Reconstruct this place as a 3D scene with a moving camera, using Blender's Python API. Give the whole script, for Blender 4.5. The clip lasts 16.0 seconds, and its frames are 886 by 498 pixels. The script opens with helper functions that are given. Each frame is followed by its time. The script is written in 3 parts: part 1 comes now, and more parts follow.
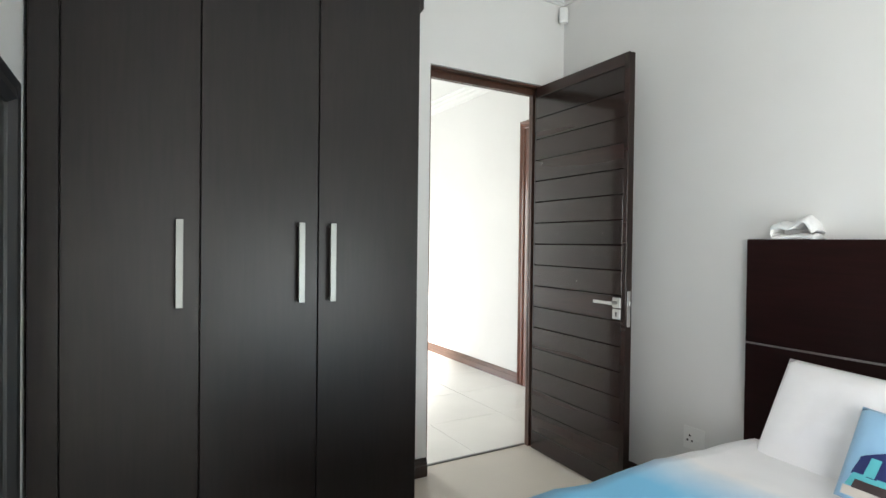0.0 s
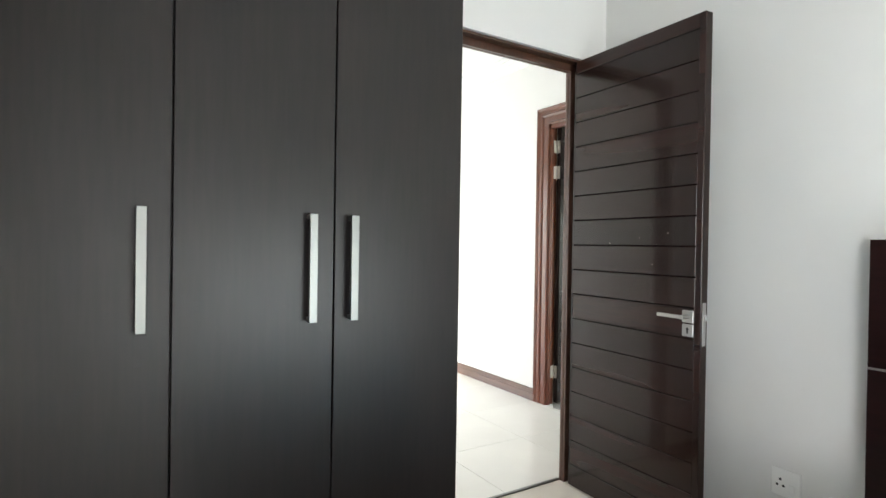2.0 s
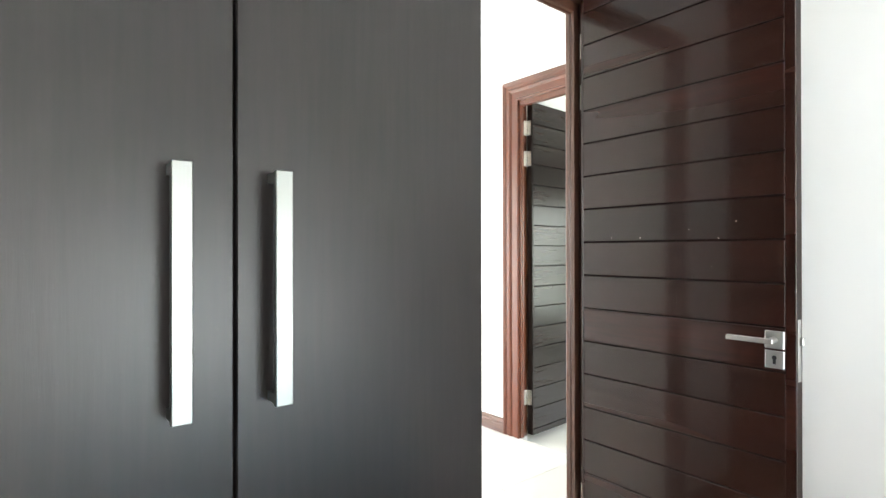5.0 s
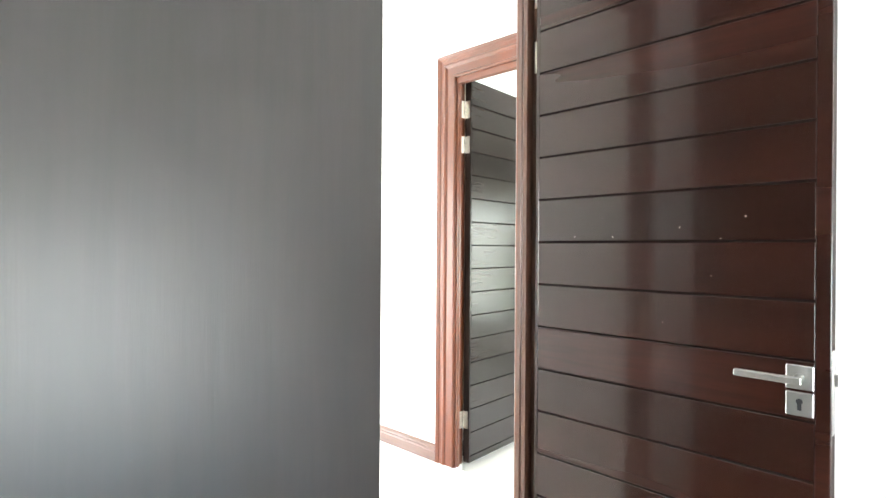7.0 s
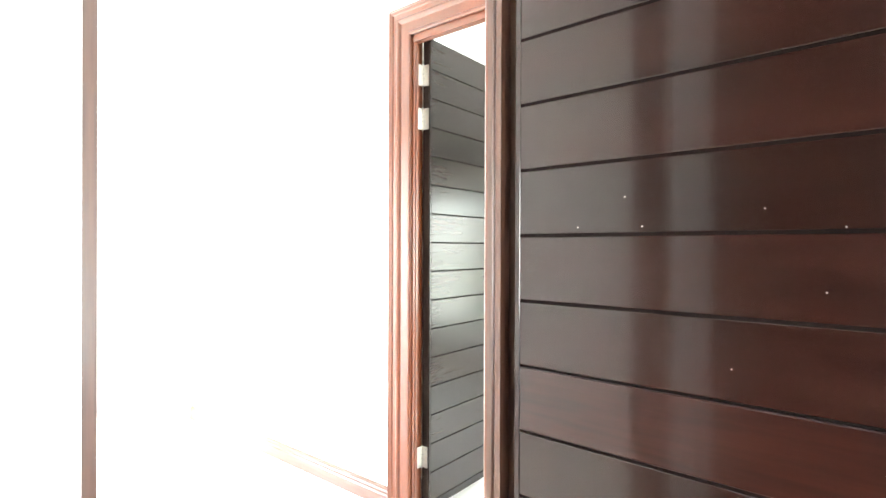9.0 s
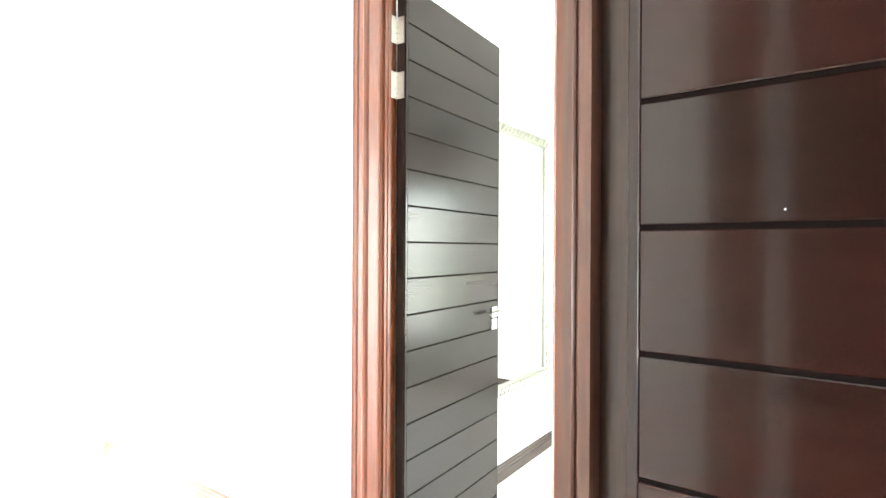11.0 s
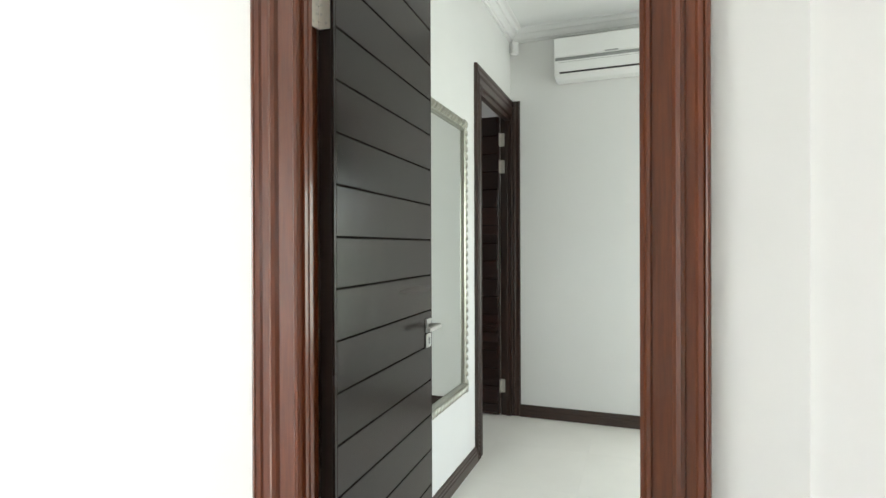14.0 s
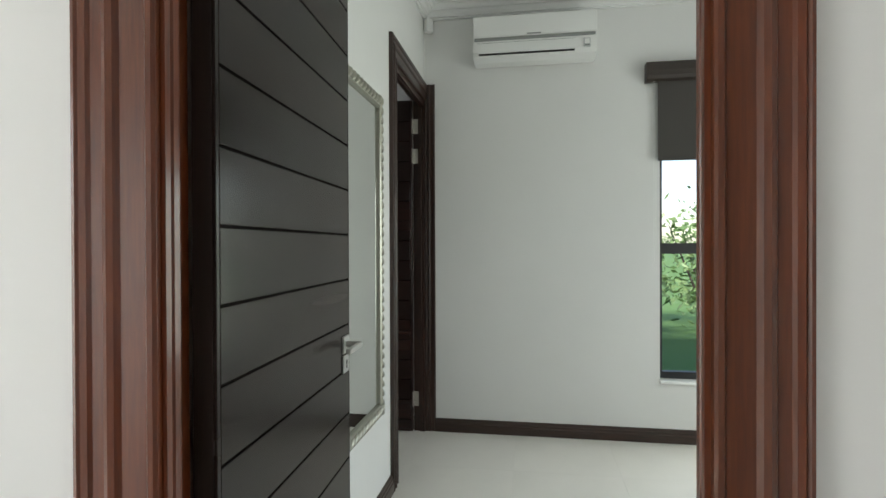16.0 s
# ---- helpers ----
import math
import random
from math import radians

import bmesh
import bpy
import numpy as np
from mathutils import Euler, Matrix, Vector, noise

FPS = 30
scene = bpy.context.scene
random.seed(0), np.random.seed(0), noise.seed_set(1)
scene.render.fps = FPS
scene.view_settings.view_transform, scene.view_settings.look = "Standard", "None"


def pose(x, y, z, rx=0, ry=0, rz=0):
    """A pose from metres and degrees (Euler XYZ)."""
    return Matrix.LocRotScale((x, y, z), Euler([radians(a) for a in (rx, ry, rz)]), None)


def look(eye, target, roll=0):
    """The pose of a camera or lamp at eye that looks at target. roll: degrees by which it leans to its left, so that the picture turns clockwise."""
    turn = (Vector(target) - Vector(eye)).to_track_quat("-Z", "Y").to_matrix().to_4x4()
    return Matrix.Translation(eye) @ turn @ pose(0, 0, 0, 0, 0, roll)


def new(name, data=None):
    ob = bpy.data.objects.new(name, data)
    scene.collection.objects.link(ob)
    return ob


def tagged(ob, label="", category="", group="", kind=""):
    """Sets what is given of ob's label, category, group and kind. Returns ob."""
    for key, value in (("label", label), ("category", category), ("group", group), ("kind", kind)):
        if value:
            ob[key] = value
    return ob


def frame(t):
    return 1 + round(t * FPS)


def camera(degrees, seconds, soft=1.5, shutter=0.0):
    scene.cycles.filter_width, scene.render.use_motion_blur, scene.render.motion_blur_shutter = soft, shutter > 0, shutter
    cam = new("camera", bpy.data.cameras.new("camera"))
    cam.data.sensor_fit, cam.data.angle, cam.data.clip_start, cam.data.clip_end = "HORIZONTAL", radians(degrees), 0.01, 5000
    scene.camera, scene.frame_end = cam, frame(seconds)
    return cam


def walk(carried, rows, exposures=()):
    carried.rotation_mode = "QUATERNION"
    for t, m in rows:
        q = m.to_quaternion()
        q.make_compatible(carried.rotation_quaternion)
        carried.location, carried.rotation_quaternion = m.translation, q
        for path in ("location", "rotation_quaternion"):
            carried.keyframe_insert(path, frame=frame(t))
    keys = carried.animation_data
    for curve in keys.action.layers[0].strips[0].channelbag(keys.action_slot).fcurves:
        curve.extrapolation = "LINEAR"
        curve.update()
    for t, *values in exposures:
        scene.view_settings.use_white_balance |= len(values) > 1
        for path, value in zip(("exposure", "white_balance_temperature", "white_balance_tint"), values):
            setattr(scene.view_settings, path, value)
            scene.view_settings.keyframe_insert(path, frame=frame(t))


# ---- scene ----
cam = camera(79.1, 16.0)
PATH = [
    (0, (0.368, 0.31, 1.29), (1.366, 2.043, 1.266), 0.7),
    (0.5, (0.383, 0.46, 1.297), (1.39, 2.188, 1.272), 0.9),
    (1, (0.39, 0.596, 1.291), (1.413, 2.314, 1.27), 0.9),
    (1.5, (0.415, 0.729, 1.274), (1.452, 2.439, 1.258), 0.9),
    (2, (0.434, 0.874, 1.279), (1.493, 2.57, 1.263), 0.9),
    (2.5, (0.457, 1.008, 1.271), (1.544, 2.687, 1.262), 0.8),
    (3, (0.465, 1.153, 1.272), (1.586, 2.809, 1.264), 0.9),
    (3.5, (0.487, 1.267, 1.264), (1.647, 2.896, 1.258), 0.8),
    (3.7, (0.51, 1.322, 1.257), (1.689, 2.937, 1.257), 0.6),
    (5.8, (0.875, 1.83, 1.255), (2.243, 3.289, 1.255), 0.4),
    (6, (0.896, 1.875, 1.253), (2.294, 3.306, 1.253), 0.6),
    (6.5, (0.998, 1.944, 1.256), (2.43, 3.34, 1.256), 0.4),
    (7, (1.13, 2.002, 1.265), (2.583, 3.376, 1.265), 0.4),
    (7.5, (1.24, 2.059, 1.259), (2.708, 3.417, 1.258), 0.4),
    (8, (1.364, 2.144, 1.258), (2.843, 3.49, 1.255), 0.5),
    (8.5, (1.496, 2.244, 1.262), (3.0, 3.563, 1.257), 0.3),
    (11, (1.965, 2.768, 1.266), (3.596, 3.924, 1.263), 0.3),
    (11.5, (2.036, 2.862, 1.261), (3.709, 3.958, 1.254), 0.0),
    (12, (2.1, 2.942, 1.258), (3.811, 3.978, 1.251), 0.0),
    (12.5, (2.163, 3.031, 1.263), (3.918, 3.99, 1.252), 0.1),
    (13, (2.232, 3.117, 1.258), (4.029, 3.995, 1.246), 0.1),
    (13.5, (2.269, 3.206, 1.26), (4.107, 3.994, 1.249), -0.0),
    (14, (2.316, 3.291, 1.261), (4.189, 3.991, 1.253), -0.2),
    (14.5, (2.429, 3.38, 1.259), (4.335, 3.985, 1.243), 0.0),
    (15, (2.534, 3.446, 1.259), (4.466, 3.962, 1.243), -0.0),
    (15.5, (2.616, 3.487, 1.255), (4.57, 3.91, 1.242), -0.2),
    (16, (2.693, 3.522, 1.253), (4.667, 3.843, 1.241), -0.2),
]
EXPOSURES = [(0, 1.22), (1.5, 1.47), (2.5, 1.72), (3.5, 2.0), (6, 2.85), (7, 3.2), (8.5, 3.65), (11, 3.5), (11.5, 3.4), (12, 3.15), (12.5, 2.75), (13, 2.2), (14, 1.5), (15, 1.08), (16, 0.78)]
walk(cam, [(t, look(eye, target, roll)) for t, eye, target, roll in PATH], EXPOSURES)

# ---- world and lights ----
world = bpy.data.worlds.new("World")
scene.world = world
world.use_nodes = True
wn, wl = world.node_tree.nodes, world.node_tree.links
sky = wn.new("ShaderNodeTexSky")
sky.sky_type, sky.sun_disc = "NISHITA", False
sky.sun_elevation, sky.sun_rotation = radians(35), radians(301.7)
wl.new(sky.outputs["Color"], wn["Background"].inputs["Color"])
wn["Background"].inputs["Strength"].default_value = 0.15

sun = new("sun", bpy.data.lights.new("sun", "SUN"))
sun.data.energy, sun.data.angle, sun.data.color = 5.0, radians(7), (1, 0.97, 0.92)
sun.matrix_world = look((-7.76, 4.8, 6.4), (0, 0, 0))


def window_or_fill_light(name, eye, target, w, h, watts, colour):
    ob = new(name, bpy.data.lights.new(name, "AREA"))
    ob.data.shape, ob.data.size, ob.data.size_y = "RECTANGLE", w, h
    ob.data.energy, ob.data.color = watts, colour
    ob.matrix_world = look(eye, target)
    return ob


DAY = (0.97, 0.985, 1.0)
window_or_fill_light("bedroom_daylight", (1.97, -1.66, 0.66), (1.97, 0, 0.66), 1.45, 1.22, 20, (0.91, 0.96, 1.0))
# added fill lamp that brightens the wall behind the bed
window_or_fill_light("bedroom_side_daylight", (0.022, -0.75, 1.3), (2, -0.75, 1.3), 1.3, 1.4, 20.5, (1.0, 0.975, 0.985))
window_or_fill_light("hall_daylight", (1.3, 6.97, 1.15), (1.3, 4, 1.15), 1.5, 2.1, 31, DAY)
window_or_fill_light("room_daylight", (6.40, 2.02, 1.2), (4, 2.02, 1.2), 0.8, 1.5, 9, (0.94, 1.0, 0.93))
# added fill lamp on the unseen south side, out of the door's reflection
window_or_fill_light("room_side_daylight", (5.0, 1.24, 1.25), (5.0, 3, 1.25), 1.3, 1.5, 12.5, (0.945, 1.0, 0.965))
# added lamp inside a solid wall; the small room has no window
window_or_fill_light("bath_daylight", (6.2, 6.58, 1.7), (6.2, 4, 1.7), 0.6, 0.6, 2.5, DAY)


# ---- materials ----
def material(name, base, rough=0.5, metal=0.0, coat=0.0):
    m = bpy.data.materials.new(name)
    m.use_nodes = True
    b = m.node_tree.nodes["Principled BSDF"]
    b.inputs["Base Color"].default_value = (*base, 1)
    b.inputs["Roughness"].default_value = rough
    b.inputs["Metallic"].default_value = metal
    b.inputs["Coat Weight"].default_value = coat
    b.inputs["Coat Roughness"].default_value = 0.12
    return m, m.node_tree.nodes, m.node_tree.links, b


def coords(n, l, scale, source="Object"):
    tc, mp = n.new("ShaderNodeTexCoord"), n.new("ShaderNodeMapping")
    mp.inputs["Scale"].default_value = scale
    l.new(tc.outputs[source], mp.inputs["Vector"])
    return mp.outputs["Vector"]


def noise_of(n, l, vec, scale, detail=4, rough=0.55):
    t = n.new("ShaderNodeTexNoise")
    t.inputs["Scale"].default_value, t.inputs["Detail"].default_value, t.inputs["Roughness"].default_value = scale, detail, rough
    l.new(vec, t.inputs["Vector"])
    return t.outputs["Fac"]


def ramp(n, l, fac, stops):
    r = n.new("ShaderNodeValToRGB")
    e = r.color_ramp.elements
    while len(e) < len(stops):
        e.new(0.5)
    for k, (p, c) in zip(e, stops):
        k.position, k.color = p, (*c, 1)
    l.new(fac, r.inputs["Fac"])
    return r.outputs["Color"]


def mix(n, l, fac, a, b, mode="MIX"):
    x = n.new("ShaderNodeMix")
    x.data_type, x.blend_type = "RGBA", mode
    for sock, v in ((x.inputs[0], fac), (x.inputs[6], a), (x.inputs[7], b)):
        if hasattr(v, "links"):
            l.new(v, sock)
        else:
            sock.default_value = v if isinstance(v, float) else (*v, 1)
    return x.outputs[2]


def span(n, l, fac, lo, hi):
    r = n.new("ShaderNodeMapRange")
    r.inputs["To Min"].default_value, r.inputs["To Max"].default_value = lo, hi
    l.new(fac, r.inputs["Value"])
    return r.outputs["Result"]


def relief(n, l, b, fac, strength, distance):
    k = n.new("ShaderNodeBump")
    k.inputs["Strength"].default_value, k.inputs["Distance"].default_value = strength, distance
    l.new(fac, k.inputs["Height"])
    l.new(k.outputs["Normal"], b.inputs["Normal"])


def wood(name, dark, light, rough, along, coat=0.0, spread=0.35, grain=1.0, sheen=0.5, fineness=2.2, coat_rough=0.12):
    """Stained timber with its grain along one axis, and each piece a little off the others in tone."""
    m, n, l, b = material(name, light, rough, 0, coat)
    b.inputs["Specular IOR Level"].default_value = sheen
    b.inputs["Coat Roughness"].default_value = coat_rough
    stretch = [26.0, 26.0, 26.0]
    stretch["xyz".index(along)] = 1.6
    v = coords(n, l, stretch)
    info = n.new("ShaderNodeObjectInfo")
    shift = n.new("ShaderNodeVectorMath")
    l.new(v, shift.inputs[0])
    far = n.new("ShaderNodeVectorMath")
    far.operation = "SCALE"
    far.inputs[0].default_value = (37, 53, 71)
    l.new(info.outputs["Random"], far.inputs["Scale"])
    l.new(far.outputs[0], shift.inputs[1])
    fine = noise_of(n, l, shift.outputs[0], fineness, 6, 0.6)
    wide = noise_of(n, l, shift.outputs[0], 0.16, 3, 0.5)
    colour = ramp(n, l, fine, [(0.3, dark), (0.72, light)])
    red = ramp(n, l, wide, [(0.38, (1 - spread, 1 - spread, 1 - spread)), (0.66, (1 + spread, 1, 1 - spread * 0.2))])
    colour = mix(n, l, 1.0, colour, red, "MULTIPLY")
    l.new(colour, b.inputs["Base Color"])
    l.new(span(n, l, wide, rough * 0.8, rough * 1.3), b.inputs["Roughness"])
    relief(n, l, b, fine, 0.12 * grain, 0.002)
    return m


def plaster(name, base, rough=0.75, bump=0.12):
    m, n, l, b = material(name, base, rough)
    v = coords(n, l, (1, 1, 1))
    patch = noise_of(n, l, v, 0.9, 4)
    grit = noise_of(n, l, v, 140, 3)
    roll = noise_of(n, l, v, 22, 3)
    lo = tuple(c * 0.955 for c in base)
    l.new(ramp(n, l, patch, [(0.35, lo), (0.65, base)]), b.inputs["Base Color"])
    l.new(span(n, l, roll, rough - 0.1, rough + 0.1), b.inputs["Roughness"])
    relief(n, l, b, mix(n, l, 0.5, grit, roll), bump, 0.002)
    return m


DOOR = wood("dark_stained_door_wood", (0.0110, 0.0044, 0.0031), (0.0215, 0.0080, 0.0054), 0.25, "x", 0.42, 0.30, 0.2, 0.22, 3.0, 0.09)
# the grey of the room's reflection is put into this base colour
DOOR_GREYED = wood("door_wood_greyed_by_reflection", (0.011, 0.0078, 0.0066), (0.021, 0.0150, 0.0128), 0.24, "x", 0.14, 0.2, 0.3, 0.16, 3.0, 0.2)
# darker than the core: shade between the boards put into the colour
GROOVE_SHADE = wood("groove_shade_wood", (0.0040, 0.0026, 0.0020), (0.0080, 0.0048, 0.0036), 0.8, "x", 0.0, 0.2, 0.4, 0.1)
CORE = wood("dark_door_core", (0.010, 0.0058, 0.0042), (0.021, 0.0115, 0.0080), 0.55, "z", 0.0, 0.3, 0.6, 0.3)
FRAME = wood("red_brown_frame_wood_upright", (0.078, 0.0190, 0.0052), (0.142, 0.0370, 0.0105), 0.32, "z", 0.3, 0.2, 0.35, 0.45, 5.0)
FRAME_X = wood("red_brown_frame_wood_lengthwise", (0.078, 0.0190, 0.0052), (0.142, 0.0370, 0.0105), 0.32, "x", 0.3, 0.2, 0.35, 0.45, 5.0)
FRAME_Y = wood("red_brown_frame_wood_crosswise", (0.078, 0.0190, 0.0052), (0.142, 0.0370, 0.0105), 0.32, "y", 0.3, 0.2, 0.35, 0.45, 5.0)
SKIRT = wood("grey_brown_skirting_wood", (0.066, 0.031, 0.0185), (0.118, 0.058, 0.036), 0.30, "y", 0.3, 0.2, 0.35, 0.45, 5.0)
JAMB = wood("brown_jamb_wood", (0.046, 0.021, 0.0125), (0.088, 0.042, 0.026), 0.3, "z", 0.2, 0.2, 0.4, 0.45, 4.0)
DARKFRAME = wood("dark_brown_frame_wood", (0.014, 0.0065, 0.004), (0.038, 0.017, 0.010), 0.3, "z", 0.25, 0.25, 0.5, 0.5, 4.0)
DARKFRAME_X = wood("dark_brown_frame_wood_lengthwise", (0.014, 0.0065, 0.004), (0.038, 0.017, 0.010), 0.3, "x", 0.25, 0.25, 0.5, 0.5, 4.0)
DARKFRAME_Y = wood("dark_brown_frame_wood_crosswise", (0.014, 0.0065, 0.004), (0.038, 0.017, 0.010), 0.3, "y", 0.25, 0.25, 0.5, 0.5, 4.0)
ESPRESSO = wood("espresso_veneer", (0.0050, 0.0034, 0.0030), (0.0105, 0.0072, 0.0064), 0.345, "z", 0.0, 0.14, 1.3, 0.37, 3.0)
HEADWOOD = wood("mahogany_headboard_veneer", (0.0070, 0.0021, 0.0022), (0.0140, 0.0042, 0.0040), 0.32, "y", 0.05, 0.2, 0.4, 0.25)
WALL = plaster("off_white_wall_paint", (0.755, 0.752, 0.735))
CEIL = plaster("white_ceiling_paint", (0.82, 0.82, 0.81), 0.8, 0.06)
WHITE = plaster("white_plastic", (0.84, 0.84, 0.82), 0.35, 0.02)
# near-black that paints the shade of narrow hinge and louvre gaps
GAP_SHADE, *_ = material("recess_shade", (0.006, 0.006, 0.006), 0.8)
BLACK, *_ = material("black_plastic", (0.012, 0.012, 0.013), 0.45)


def tile_stuff(name, base, rough, least=0.96):
    m, n, l, b = material(name, base, rough)
    v = coords(n, l, (1, 1, 1))
    cloud, speck = noise_of(n, l, v, 2.2, 5), noise_of(n, l, v, 60, 3)
    info = n.new("ShaderNodeObjectInfo")
    c = ramp(n, l, cloud, [(0.3, tuple(k * 0.93 for k in base)), (0.7, base)])
    tone = ramp(n, l, info.outputs["Random"], [(0, (least, least, least)), (1, (1, 1, 1))])
    l.new(mix(n, l, 1.0, c, tone, "MULTIPLY"), b.inputs["Base Color"])
    l.new(span(n, l, speck, rough * 0.8, rough * 1.3), b.inputs["Roughness"])
    relief(n, l, b, speck, 0.03, 0.001)
    return m


TILE = tile_stuff("polished_cream_porcelain", (0.79, 0.77, 0.715), 0.16)
PALE_TILE = tile_stuff("matt_cream_tile", (0.84, 0.815, 0.765), 0.3, 0.995)
PALE_GROUT = plaster("cream_grout", (0.74, 0.71, 0.66), 0.85)
GROUT = plaster("pale_grout", (0.45, 0.43, 0.38), 0.85)
CARPET = tile_stuff("matt_beige_floor", (0.72, 0.66, 0.57), 0.4)


def metal_stuff(name, base, rough):
    m, n, l, b = material(name, base, rough, 1.0)
    f = noise_of(n, l, coords(n, l, (8, 8, 260)), 3, 4)
    l.new(span(n, l, f, rough * 0.85, rough * 1.2), b.inputs["Roughness"])
    relief(n, l, b, f, 0.012, 0.001)
    return m


STEEL = metal_stuff("satin_steel", (0.50, 0.495, 0.48), 0.34)
BRUSHED = metal_stuff("brushed_aluminium", (0.205, 0.21, 0.20), 0.36)
SILVERLEAF = metal_stuff("champagne_silver_leaf", (0.36, 0.355, 0.305), 0.36)
HINGE = metal_stuff("bright_satin_hinge_steel", (0.62, 0.60, 0.55), 0.38)
MIRROR, *_ = material("mirror_silver", (0.86, 0.89, 0.87), 0.012, 1.0)


def fabric(name, base, tint=None, weave=420):
    m, n, l, b = material(name, base, 0.88)
    v = coords(n, l, (1, 1, 1))
    f, big = noise_of(n, l, v, weave, 2), noise_of(n, l, v, 7, 4)
    c = ramp(n, l, big, [(0.3, tuple(k * 0.94 for k in base)), (0.7, base)])
    if tint:
        w = coords(n, l, (1, 1, 1))
        sep = n.new("ShaderNodeSeparateXYZ")
        l.new(w, sep.inputs[0])
        band = n.new("ShaderNodeMath")
        band.operation = "MULTIPLY_ADD"
        band.inputs[1].default_value, band.inputs[2].default_value = 0.5, 0.0
        l.new(sep.outputs["X"], band.inputs[0])
        wob = n.new("ShaderNodeMath")
        wob.operation = "MULTIPLY_ADD"
        wob.inputs[1].default_value = 0.05
        l.new(big, wob.inputs[0])
        l.new(band.outputs[0], wob.inputs[2])
        k = ramp(n, l, wob.outputs[0], [(0.0, (1, 1, 1)), (0.05, (1, 1, 1)), (0.19, (0, 0, 0)), (1.0, (0, 0, 0))])
        c = mix(n, l, k, c, tint)
    l.new(c, b.inputs["Base Color"])
    b.inputs["Sheen Weight"].default_value = 0.2
    relief(n, l, b, mix(n, l, 0.5, f, big), 0.2, 0.002)
    return m


LINEN = fabric("white_cotton", (0.82, 0.81, 0.81))
DUVET = fabric("white_duvet_with_blue_dye", (0.82, 0.81, 0.81), (0.15, 0.50, 0.78))
SKYBLUE = fabric("pale_blue_cushion_cotton", (0.30, 0.52, 0.72))
NAVY = fabric("navy_print", (0.012, 0.02, 0.11))
TEAL = fabric("turquoise_print", (0.10, 0.46, 0.50))
BROWNPRINT = fabric("dark_brown_print", (0.04, 0.025, 0.025))
CREAM = fabric("cream_print", (0.62, 0.56, 0.50))
TOWEL = fabric("white_terry", (0.78, 0.78, 0.77), None, 900)
BLINDFAB = fabric("grey_brown_blind_fabric", (0.060, 0.054, 0.049), None, 700)
PELMET = wood("grey_brown_pelmet", (0.028, 0.020, 0.015), (0.050, 0.037, 0.029), 0.45, "y", 0, 0.15)
ALU, *_ = material("charcoal_aluminium", (0.035, 0.035, 0.037), 0.4, 0.3)
GLASS, gn, gl, gb = material("window_glass", (1, 1, 1), 0.0)
gb.inputs["Transmission Weight"].default_value, gb.inputs["IOR"].default_value = 1.0, 1.05


def leaf_stuff(name, a, c):
    m, n, l, b = material(name, a, 0.5)
    g = n.new("ShaderNodeNewGeometry")
    l.new(ramp(n, l, g.outputs["Random Per Island"], [(0, a), (1, c)]), b.inputs["Base Color"])
    b.inputs["Subsurface Weight"].default_value = 0.0
    return m


LEAF = leaf_stuff("shrub_leaves", (0.07, 0.14, 0.04), (0.20, 0.29, 0.12))
GRASS = plaster("lawn", (0.10, 0.20, 0.05), 0.9, 0.6)


# ---- building helpers ----
def mesh_object(name, bm, mat):
    me = bpy.data.meshes.new(name)
    bm.normal_update()
    bm.to_mesh(me)
    bm.free()
    me.materials.append(mat)
    return new(name, me)


def part(name, bm, mat, parent, label=""):
    ob = mesh_object(name, bm, mat)
    ob.parent = parent
    if label:
        ob["label"] = label
    return ob


def thing(name, m, label, category, group="", kind=""):
    ob = new(name)
    ob.empty_display_size = 0.1
    ob.matrix_world = m
    return tagged(ob, label, category, group, kind)


def add_box(bm, a, b, bevel=0.0, seg=1):
    r = bmesh.ops.create_cube(bm, size=1)["verts"]
    for v in r:
        v.co = Vector([a[i] + (v.co[i] + 0.5) * (b[i] - a[i]) for i in range(3)])
    if bevel:
        edges = list({e for v in r for e in v.link_edges})
        bmesh.ops.bevel(bm, geom=edges, offset=bevel, segments=seg, affect="EDGES", profile=0.6)
    return bm


def box(a, b, bevel=0.0, seg=1):
    return add_box(bmesh.new(), a, b, bevel, seg)


def boxes(*pairs, bevel=0.0):
    bm = bmesh.new()
    for a, b in pairs:
        add_box(bm, a, b, bevel)
    return bm


def moulding(profile, start, end, u, v, mitre_a=0.0, mitre_b=0.0):
    """A profile of (u, v) swept from start to end; the mitres shift each end along the run by u."""
    start, end, u, v = Vector(start), Vector(end), Vector(u), Vector(v)
    w = (end - start).normalized()
    bm = bmesh.new()
    a = [bm.verts.new(start + u * p + v * q + w * (mitre_a * p)) for p, q in profile]
    b = [bm.verts.new(end + u * p + v * q + w * (mitre_b * p)) for p, q in profile]
    k = len(profile)
    for i in range(k):
        bm.faces.new((a[i], a[(i + 1) % k], b[(i + 1) % k], b[i]))
    bm.faces.new(a[::-1])
    bm.faces.new(b)
    bmesh.ops.recalc_face_normals(bm, faces=bm.faces[:])
    return bm


def cylinder(p, q, r, seg=16):
    bm = bmesh.new()
    p, q = Vector(p), Vector(q)
    m = Matrix.Translation((p + q) / 2) @ (q - p).to_track_quat("Z", "Y").to_matrix().to_4x4()
    bmesh.ops.create_cone(bm, cap_ends=True, segments=seg, radius1=r, radius2=r, depth=(q - p).length, matrix=m)
    return bm


def smooth(ob):
    for f in ob.data.polygons:
        f.use_smooth = True
    return ob


def structure(name, bm, mat, label, category):
    return tagged(mesh_object(name, bm, mat), label, category, "", "structure")


